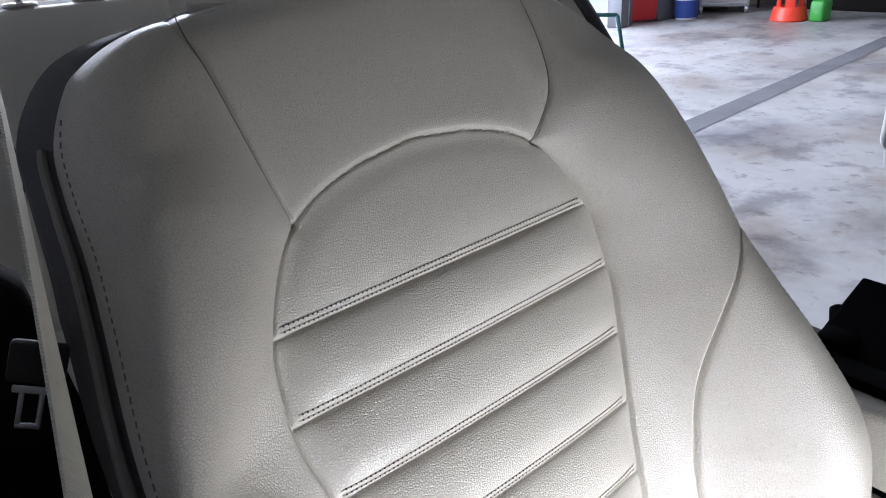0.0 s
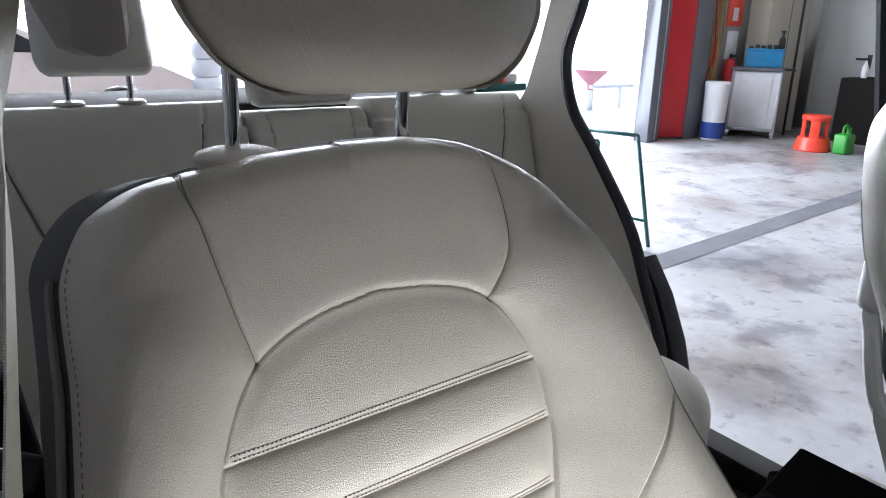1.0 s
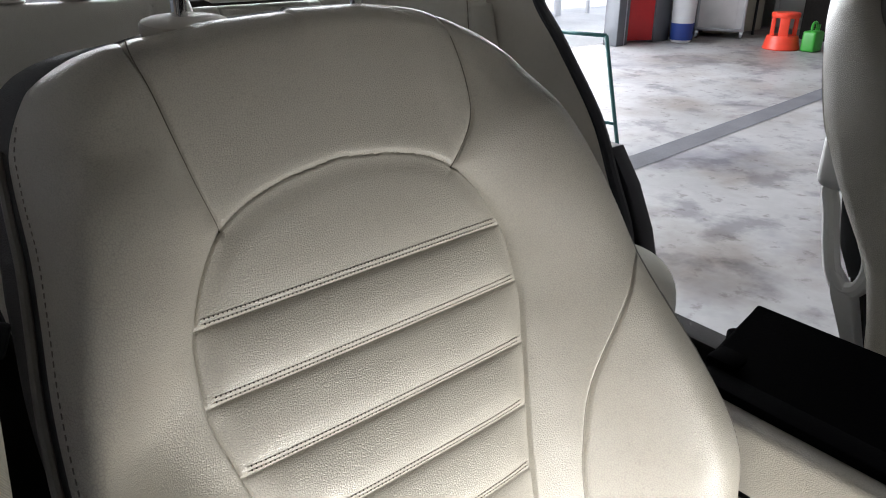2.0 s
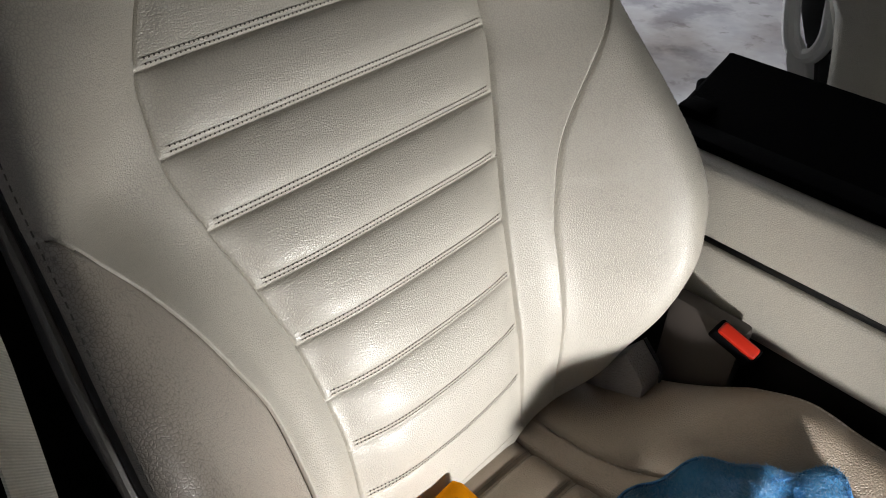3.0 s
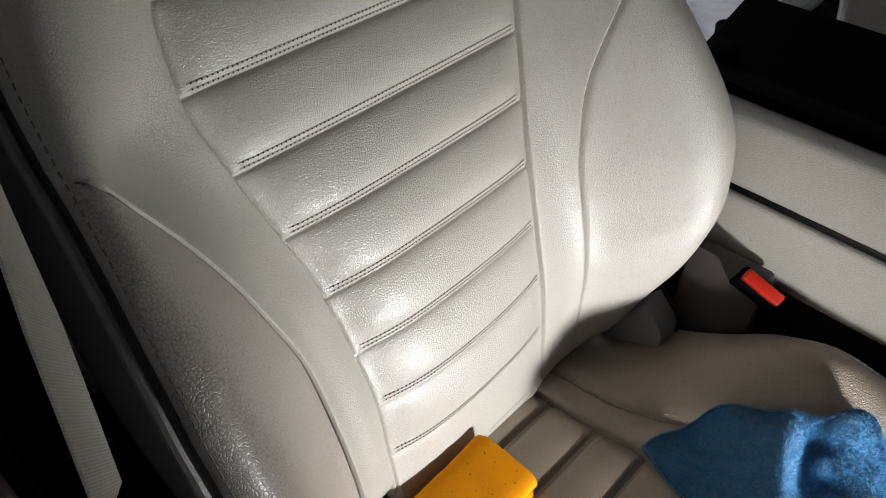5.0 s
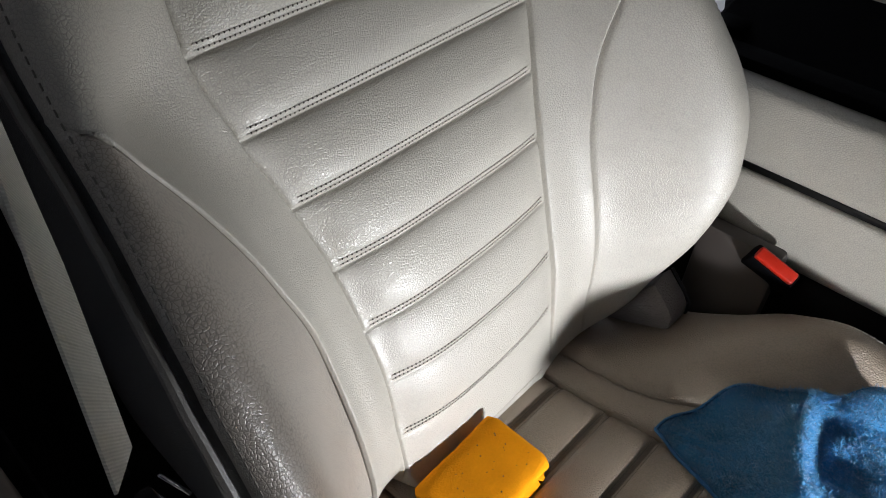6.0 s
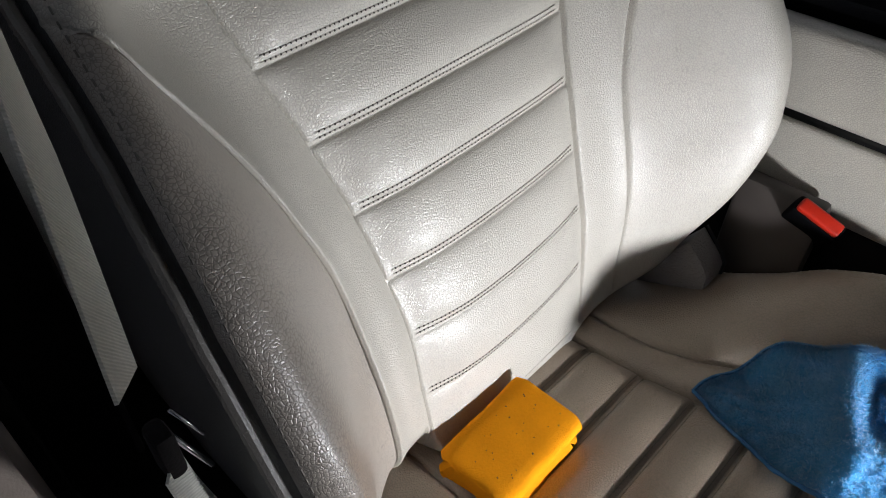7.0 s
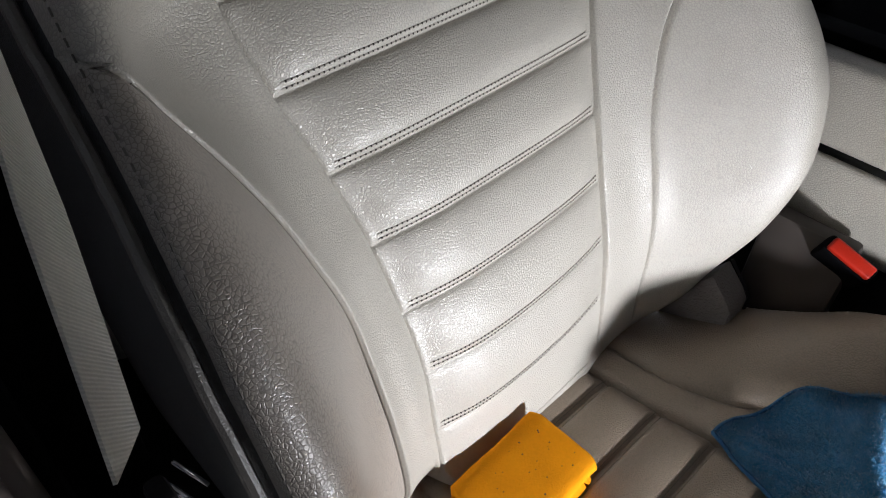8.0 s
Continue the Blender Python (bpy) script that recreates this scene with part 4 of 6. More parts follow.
part("door_skin", bm, TRIM_DARK, far_door)
bm = bmesh.new()
for off in (0.0, 0.035, 0.07):
    tube(bm, [(1.42 + off * 0.3, 0.555 - off, 1.02), (1.42 + off * 0.3, 0.60 - off, 1.20), (1.40 + off * 0.3, 0.665 - off, 1.62)], 0.013, 8)
part("window_frame", bm, RUBBER, far_door, "black window frame")
part("window_frame", tube(bmesh.new(), [(1.405, 0.515, 1.03), (1.405, 0.57, 1.22), (1.385, 0.63, 1.60)], 0.004, 6), ALU, far_door, "bright frame line")

far_door.location += Vector((0.0, -0.06, -0.05))

# rear quarter: pillar trim, door seal
SEAL = [(1.198, 1.408), (1.24, 1.279), (1.208, 1.16), (1.121, 1.062), (0.996, 0.91), (0.93, 0.78), (0.872, 0.659), (0.86, 0.55)]
seal_pts = [(1.306, p[0], p[1]) for p in smooth_curve([(y, z, 0) for y, z in [(1.16, 1.60)] + SEAL], 60)]
bm = bmesh.new()
tube(bm, seal_pts, 0.014, 10)
door_seal = tagged(part("door_seal", bm, RUBBER), "dark blue-black rubber seal round the open rear doorway", "door seal", kind="structure")
front_edge = [(p[1], p[2]) for p in seal_pts]
back_edge = [(1.5, 0.50), (1.5, 1.14), (1.40, 1.155), (1.37, 1.20), (1.335, 1.30), (1.30, 1.42), (1.26, 1.60)]
bm = prism(bmesh.new(), front_edge[::3] + [(0.95, 0.50)] + back_edge, "x", 1.299, 1.309, 0.0)
structure("pillar_rear", bm, TRIM_DAYLIT, "beige trim of the rear pillar and wheel arch", "pillar trim")
bm = bmesh.new()
prism(bm, [(0.80, 0.42), (0.82, 0.55), (0.85, 0.66), (0.90, 0.76), (0.96, 0.84), (1.02, 0.84), (1.02, 0.42)], "x", 1.325, 1.375, 0.008)
structure("rear_door_frame", bm, RUBBER, "black painted rear door frame", "door frame")
# rear opening: sills under the rear window
structure("rear_window_ledge", box(bmesh.new(), (0.0, 1.55, 1.10), (1.40, 1.95, 1.165), 0.01), TRIM_DARK, "dark ledge below the rear window", "window ledge")
structure("tail_panel", box(bmesh.new(), (-0.05, 1.95, 0.40), (1.45, 2.02, 1.13), 0.02), TRIM_DARK, "inner panel of the tailgate", "tailgate panel")
tail = thing("ledge_lamp", (1.40, 1.60, 1.165), "small red and white lamp on a dark ledge", "lamp")
part("base", box(bmesh.new(), (1.27, 1.575, 1.165), (1.48, 1.625, 1.188), 0.006), TEAL, tail, "dark teal base")
part("red_lens", box(bmesh.new(), (1.36, 1.585, 1.188), (1.40, 1.615, 1.215), 0.006), BRIGHT_RED, tail, "red lens")
part("white_lens", box(bmesh.new(), (1.41, 1.585, 1.188), (1.45, 1.615, 1.215), 0.006), WHITE_PLASTIC, tail, "white lens")
for side, sx in (("near", (-0.06, -0.01)), ("far", (1.40, 1.45))):
    structure("quarter_panel_" + side, box(bmesh.new(), (sx[0], 1.36, 0.40), (sx[1], 1.98, 1.10), 0.01), TRIM_BEIGE, "beige side panel beside the rear seat", "side panel")

# ---- rear bench ----
rear_bench = thing("rear_bench", (0.70, 1.1, 0.332), "cream leather rear bench with three backrests", "car seat")


def rear_back_relief(x, v, centre, half):
    """Relief of one rear backrest; v runs from 0 at the foot to 1 at the top."""
    u = np.abs(x - centre) / half
    h = 0.02 + 0.022 * np.clip((u - 0.55) / 0.45, 0, 1) ** 1.5 * (v < 0.9)
    arc = [(0.62 * math.cos(k), 0.30 + 0.40 * math.sin(k)) for k in np.linspace(0.0, math.pi / 2, 24)] + [(0.0, 0.70)]
    arc = [(0.66, 0.0)] + arc
    d = line_distance(u, v, arc)
    h = h - 0.012 * inside(u, v, arc + [(0.0, 0.0)]) * (1 - np.exp(-d / 0.05)) - 0.007 * np.exp(-(d / 0.010) ** 2)
    d2 = line_distance(u, v, [(0.46, 0.55), (0.62, 0.80), (0.70, 1.0)])
    h = h - 0.006 * np.exp(-(d2 / 0.010) ** 2)
    for edge in (1 - u, (1 - v) * 1.2):
        t = np.clip(1 - edge / 0.12, 0, 1)
        h = h - 0.03 * (1 - np.sqrt(np.maximum(0, 1 - t * t)))
    return h


def rear_back(x0, x1, top, name, plain=False):
    n, m = 110, 120
    xs, vs = np.linspace(x0, x1, n), np.linspace(0, 1, m)
    v, x = np.meshgrid(vs, xs, indexing="ij")
    h = rear_back_relief(x, v, (x0 + x1) / 2, (x1 - x0) / 2)
    y = 1.24 + 0.16 * v - h
    z = 0.62 + (top - 0.62) * v + h * 0.2
    bm = bmesh.new()
    grid = [[bm.verts.new((x[i, j], y[i, j], z[i, j])) for j in range(n)] for i in range(m)]
    for i in range(m - 1):
        for j in range(n - 1):
            bm.faces.new((grid[i][j], grid[i][j + 1], grid[i + 1][j + 1], grid[i + 1][j]))
    ring = grid[0] + [r[-1] for r in grid[1:]] + grid[-1][-2::-1] + [r[0] for r in grid[-2:0:-1]]
    back = [bm.verts.new((p.co.x, p.co.y + 0.09, p.co.z - (0.01 if p.co.z > top - 0.05 else 0))) for p in ring]
    k = len(ring)
    for i in range(k):
        bm.faces.new((ring[i], ring[(i + 1) % k], back[(i + 1) % k], back[i]))
    bm.faces.new(back)
    return part(name, bm, LEATHER_REAR_LIT, rear_bench, angle=80)


def rear_seams(x0, x1, top):
    """Dark lines painting the shade in the seams: the arch of the centre panel and the two lines up to the shoulders.
    """
    c, half = (x0 + x1) / 2, (x1 - x0) / 2
    arch = [(0.66, 0.0)] + [(0.62 * math.cos(k), 0.30 + 0.40 * math.sin(k)) for k in np.linspace(0.0, math.pi / 2, 24)]
    for line in (arch + [(-u, v) for u, v in arch[::-1]], [(0.46, 0.58), (0.62, 0.80), (0.66, 0.92)], [(-0.46, 0.58), (-0.62, 0.80), (-0.66, 0.92)]):
        row = np.array(line)
        x, v = c + half * row[:, 0], row[:, 1]
        h = rear_back_relief(x, v, c, half)
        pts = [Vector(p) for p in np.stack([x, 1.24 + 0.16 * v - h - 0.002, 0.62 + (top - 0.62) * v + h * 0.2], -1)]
        part("seam", tube(bmesh.new(), pts, 0.0022, 5), SEAM_SHADE, rear_bench)


rear_seams(0.015, 0.545, 1.188)
rear_seams(0.84, 1.30, 1.185)
rear_back(0.015, 0.545, 1.188, "backrest")
rear_back(0.55, 0.835, 1.165, "backrest")
rear_back(0.84, 1.30, 1.185, "backrest")
# bench cushion with its rounded front corner
bm = bmesh.new()
box(bm, (0.02, 0.63, 0.42), (1.24, 1.27, 0.715), 0.11, 9)
part("bench_cushion", bm, LEATHER_REAR_LIT, rear_bench)
# dark tubes that draw the shade in the cushion's creases
bm = bmesh.new()
for zz, xx in ((0.688, 1.203), (0.668, 1.220)):
    tube(bm, [(xx - 0.001 * math.sin(y * 40), y, zz + 0.002 * math.sin(y * 31)) for y in np.linspace(0.76, 1.14, 14)], 0.0028, 5)
part("cushion_crease", bm, LEATHER_SIDE_SHADE, rear_bench)
bm = box(bmesh.new(), (0.05, 0.70, 0.335), (1.2, 1.2, 0.42), 0.01)
part("bench_base", bm, CARPET, rear_bench)


def rear_headrest(cx, cz, w, hgt, label):
    ob = thing("rear_headrest", (cx, 1.42, 1.19), label, "headrest", "rear headrests")
    bm = bmesh.new()
    rows, cols = 20, 26
    sheets = []
    for sign in (-1, 1):
        grid = []
        for i in range(rows + 1):
            v = i / rows
            hw = w / 2 * float(soft_interp(v, [0, 0.06, 0.2, 0.75, 0.92, 1.0], [0.80, 0.93, 1.0, 0.98, 0.86, 0.62]))
            th = float(soft_interp(v, [0, 0.1, 0.5, 0.9, 1.0], [0.006, 0.034, 0.045, 0.03, 0.004]))
            line = []
            for j in range(cols + 1):
                s = -1 + 2 * j / cols
                line.append(bm.verts.new((cx + hw * s, 1.415 + 0.06 * v * hgt / 0.2 + sign * th * max(0, 1 - abs(s) ** 4) ** 0.5, cz + hgt * v)))
            grid.append(line)
        for r0, r1 in zip(grid, grid[1:]):
            for j in range(cols):
                bm.faces.new((r0[j], r0[j + 1], r1[j + 1], r1[j]))
        sheets.append(grid)
    for k in (0, rows):
        for j in range(cols):
            bm.faces.new((sheets[0][k][j], sheets[0][k][j + 1], sheets[1][k][j + 1], sheets[1][k][j]))
    bmesh.ops.remove_doubles(bm, verts=bm.verts[:], dist=0.0004)
    part("pad", bm, LEATHER_REAR_LIT, ob)
    for sx in (-0.054, 0.054):
        part("post", rod(bmesh.new(), (cx + sx, 1.425, 1.175), (cx + sx, 1.422, cz + 0.02), 0.006), CHROME, ob, "chrome post")
        bm = lathe(bmesh.new(), [(0.026, 0.0), (0.028, 0.003), (0.024, 0.007), (0.008, 0.008)], (cx + sx, 1.425, 1.186))
        part("post_collar", bm, COLLAR, ob)
    return ob


rear_headrest(0.285, 1.238, 0.205, 0.165, "pale leather rear headrest raised on chrome posts")
rear_headrest(0.69, 1.168, 0.25, 0.13, "low middle rear headrest in cream leather")
rear_headrest(1.085, 1.238, 0.205, 0.165, "pale leather rear headrest raised on chrome posts")

# ---- console between the seats ----
console = thing("centre_console", (0.70, 0.0, 0.332), "cream leather centre console with its black-lined armrest box open", "console")
bm = box(bmesh.new(), (0.600, -0.60, 0.696), (0.835, 0.26, 0.779), 0.006, 3)
part("lower_side", bm, LEATHER, console, "cream leather lower side")
part("base", box(bmesh.new(), (0.612, -0.60, 0.335), (0.823, 0.255, 0.696), 0.004), TRIM_DARK, console, "black plastic base")
bm = box(bmesh.new(), (0.606, -0.60, 0.779), (0.829, 0.255, 0.787), 0.0)
part("joint", bm, BLACK, console, "black joint")
# armrest box, open at the top
bm = bmesh.new()
box(bm, (0.598, -0.45, 0.787), (0.628, 0.255, 0.866), 0.010, 3)
part("armrest_side", bm, LEATHER, console, "cream leather armrest side")
bm = bmesh.new()
box(bm, (0.810, -0.45, 0.787), (0.838, 0.255, 0.866), 0.010, 3)
part("armrest_side", bm, LEATHER, console)
bm = bmesh.new()
box(bm, (0.628, 0.225, 0.787), (0.81, 0.255, 0.866), 0.010, 3)
part("armrest_end", bm, LEATHER, console)
bm = bmesh.new()
for lo, hi in (((0.622, -0.45, 0.862), (0.652, 0.262, 0.876)), ((0.652, 0.232, 0.862), (0.80, 0.262, 0.874)), ((0.652, -0.45, 0.80), (0.80, 0.232, 0.81))):
    box(bm, lo, hi, 0.003)
part("box_rim", bm, BLACK_LINING, console, "black plastic rim and lining")
# lid half, leaning open over the box
lid = prism(bmesh.new(), [(0.636, 0.868), (0.640, 0.852), (0.700, 0.866), (0.752, 0.894), (0.757, 0.906), (0.748, 0.912), (0.690, 0.886)], "y", -0.40, 0.272, 0.004)
part("open_lid", lid, BLACK_LINING, console, "black-lined armrest lid left open")
bm = bmesh.new()
rod(bm, (0.700, 0.262, 0.868), (0.725, 0.280, 0.880), 0.012, 0.008)
box(bm, (0.655, 0.235, 0.866), (0.735, 0.272, 0.884), 0.006)
part("lid_hinge", bm, BLACK_LINING, console, "black lid hinge")

# buckle and its bracket beside the cushion
buckle = thing("seat_belt_buckle", (0.56, 0.12, 0.60), "black seat belt buckle with red release button", "belt buckle")
bm = bmesh.new()
by = Vector((-0.08, 0.94, 0.33)).normalized()
bx = by.cross(Vector((-0.55, -0.25, 0.80))).normalized()
bz = bx.cross(by)
BUCKLE = Matrix.Translation(Vector((0.5585, 0.1005, 0.7275)) - bz * 0.003) @ Matrix((bx, by, bz)).transposed().to_4x4()
box(bm, (-0.0085, -0.024, -0.05), (0.0085, 0.024, -0.002), 0.003, 3, BUCKLE)
part("housing", bm, BLACK_LINING, buckle)
bm = bmesh.new()
box(bm, (-0.0065, -0.021, -0.006), (0.0065, 0.021, 0.004), 0.0025, 3, BUCKLE)
part("release_button", bm, RED_BUTTON, buckle, "red release button")
bm = bmesh.new()
box(bm, (0.57, 0.10, 0.50), (0.592, 0.185, 0.725), 0.006)
part("bracket", bm, BROWN, buckle, "dark brown plastic bracket")

HINGE_GREY = material("textured_hinge_plastic", (0.22, 0.205, 0.20), 0.42, vary=0.06, grain=((420, 1.0),), bump=0.9)
hinge = thing("seat_hinge_cover", (0.53, 0.19, 0.45), "grey textured hinge cover beside the backrest", "hinge cover")
bm = bmesh.new()
prism(bm, [(0.163, 0.45), (0.163, 0.636), (0.170, 0.646), (0.192, 0.667), (0.235, 0.60), (0.26, 0.45)], "x", 0.516, 0.550, 0.004)
part("cover", bm, HINGE_GREY, hinge)
part("cover_rim", tube(bmesh.new(), [(0.551, 0.1625, 0.56), (0.551, 0.1625, 0.636), (0.551, 0.170, 0.646), (0.551, 0.191, 0.667)], 0.0018, 6), BLACK, hinge, "black rim")

# ---- seat belt ----
belt = thing("seat_belt", (0.0, 0.2, 0.86), "grey-beige seat belt webbing hanging along the door pillar", "seat belt")


def ribbon(bm, pts, acrosses, width, thick=0.0006):
    """Webbing along pts, turning from the first to the last of the directions across it."""
    rows = []
    for i, p in enumerate(pts):
        p = Vector(p)
        q = i / (len(pts) - 1) * (len(acrosses) - 1)
        k = min(int(q), len(acrosses) - 2)
        across = Vector(acrosses[k]).normalized().lerp(Vector(acrosses[k + 1]).normalized(), q - k).normalized()
        d = (Vector(pts[min(i + 1, len(pts) - 1)]) - Vector(pts[max(i - 1, 0)])).normalized()
        n = d.cross(across).normalized()
        rows.append([bm.verts.new(p + across * width * s + n * t * thick) for s, t in ((-0.5, -1), (0, -1.15), (0.5, -1), (0.5, 1), (0, 1.15), (-0.5, 1))])
    for r0, r1 in zip(rows, rows[1:]):
        for k in range(6):
            bm.faces.new((r0[k], r0[(k + 1) % 6], r1[(k + 1) % 6], r1[k]))
    bm.faces.new(rows[0])
    bm.faces.new(rows[-1][::-1])
    return bm


EDGE_ON = (0.341, 0.741, -0.588)
pts = smooth_curve([(0.076, 0.44, 1.42), (0.070, 0.42, 1.345), (0.062, 0.39, 1.27), (0.054, 0.345, 1.21), (0.0215, 0.228, 1.025), (0.0055, 0.176, 0.940)], 60)
part("webbing", ribbon(bmesh.new(), pts, [(0.9, 0.35, -0.25), (0.6, 0.65, -0.45), (0.04, 0.85, -0.52), (0.04, 0.85, -0.52), (0.11, 0.825, -0.54), EDGE_ON, EDGE_ON], 0.046), WEBBING, belt)
pts = smooth_curve([(0.011, 0.196, 0.862), (0.015, 0.203, 0.82), (0.03, 0.22, 0.72), (0.04, 0.24, 0.60), (0.03, 0.25, 0.45)], 30)
part("lower_webbing", ribbon(bmesh.new(), pts, [EDGE_ON, EDGE_ON], 0.046), WEBBING, belt)
bm = bmesh.new()
tube(bm, [(0.022, 0.212, 0.872), (0.030, 0.206, 0.852)], 0.0011, 8)
tube(bm, [(0.016, 0.206, 0.868), (0.027, 0.200, 0.836)], 0.0014, 8)
part("tongue_plate", bm, CHROME, belt, "chrome bars of the belt tongue")
part("tongue_grip", box(bmesh.new(), (0.006, 0.186, 0.862), (0.015, 0.200, 0.890), 0.003), TRIM_DARK, belt, "black grip of the belt tongue")
TRIM_GUIDE = material("grey_brown_plastic", (0.36, 0.325, 0.295), 0.6, vary=0.06, grain=((600, 1.0),), bump=0.2)
GUIDE = thing("belt_guide", (0.09, 0.43, 1.30), "grey-brown belt guide cover on the door pillar", "belt guide")
bm = prism(bmesh.new(), [(0.34, 1.32), (0.40, 1.318), (0.47, 1.335), (0.50, 1.40), (0.47, 1.46), (0.36, 1.46)], "x", 0.092, 0.125, 0.014)
part("cover", bm, TRIM_GUIDE, GUIDE)
part("slot", box(bmesh.new(), (0.084, 0.37, 1.35), (0.093, 0.40, 1.45), 0.004), BLACK, GUIDE, "black belt slot")

spare = thing("belt_tongue", (0.026, 0.45, 1.0), "silver belt tongue hanging on the dark door pillar", "belt tongue")
T0 = Matrix.Translation((0.031, 0.452, 1.018)) @ Euler((0, radians(22), radians(-20))).to_matrix().to_4x4()
bm = bmesh.new()
for lo, hi in (((-0.011, -0.001, 0.008), (0.011, 0.001, 0.013)), ((-0.007, -0.001, -0.014), (-0.004, 0.001, 0.009)), ((0.004, -0.001, -0.014), (0.007, 0.001, 0.009)), ((-0.007, -0.001, -0.017), (0.007, 0.001, -0.013))):
    box(bm, lo, hi, 0.0007, 1, T0)
part("plate", bm, ALU, spare)
part("grip", box(bmesh.new(), (-0.016, 0.002, 0.012), (0.016, 0.01, 0.04), 0.003, 2, T0), BLACK, spare)

# ---- things on the seat ----
SPONGE_AT = Matrix.Translation((0.2425, 0.1835, 0.6215))


def foam_sponge():
    ob = thing("sponge", (0.245, 0.18, 0.612), "yellow foam sponge with gripped sides lying on the cushion", "sponge")
    bm = bmesh.new()
    n = 28
    L, W, H = 0.102, 0.071, 0.038
    rings = []
    for i in range(n + 1):
        s = -1 + 2 * i / n
        ring = []
        for k in range(40):
            ang = k * math.tau / 40
            c, d = math.cos(ang), math.sin(ang)
            e = 0.34
            wy = W / 2 * math.copysign(abs(c) ** e, c)
            wz = H / 2 * math.copysign(abs(d) ** e, d)
            end = (1 - max(0, (abs(s) - 0.93) / 0.07) ** 2 * 0.12)
            ring.append(Vector((L / 2 * s, wy * end, wz * end)))
        rings.append(ring)
    for ring in rings:
        for p in ring:
            # a groove round the middle of the sides
            lip = math.exp(-(p.z / 0.0055) ** 2)
            if abs(p.y) > W * 0.3:
                p.y -= math.copysign(0.009, p.y) * lip
            if abs(p.x) > L * 0.42:
                p.x -= math.copysign(0.010, p.x) * lip
            q = p * 60
            p += 0.0011 * Vector((noise.noise(q), noise.noise(q + Vector((9, 0, 0))), noise.noise(q + Vector((0, 9, 0)))))
    vs = [[bm.verts.new(p) for p in r] for r in rings]
    for r0, r1 in zip(vs, vs[1:]):
        for k in range(40):
            bm.faces.new((r0[k], r0[(k + 1) % 40], r1[(k + 1) % 40], r1[k]))
    bm.faces.new(vs[0][::-1])
    bm.faces.new(vs[-1])
    bmesh.ops.transform(bm, matrix=SPONGE_AT @ Euler((radians(2), radians(-1), radians(2))).to_matrix().to_4x4(), verts=bm.verts[:])
    part("foam", bm, SPONGE, ob, angle=60)
    # dark specks in the foam's upper face
    rng = random.Random(4)
    bm = bmesh.new()
    for _ in range(26):
        p = SPONGE_AT @ Euler((radians(2), radians(-1), radians(2))).to_matrix().to_4x4() @ Vector((rng.uniform(-0.042, 0.042), rng.uniform(-0.026, 0.026), 0.0188))
        bmesh.ops.create_icosphere(bm, subdivisions=1, radius=rng.uniform(0.0004, 0.0009), matrix=Matrix.Translation(p))
    tagged(part("pores", bm, BLACK, ob, "dark pores"), kind="stuff")
    return ob


foam_sponge()


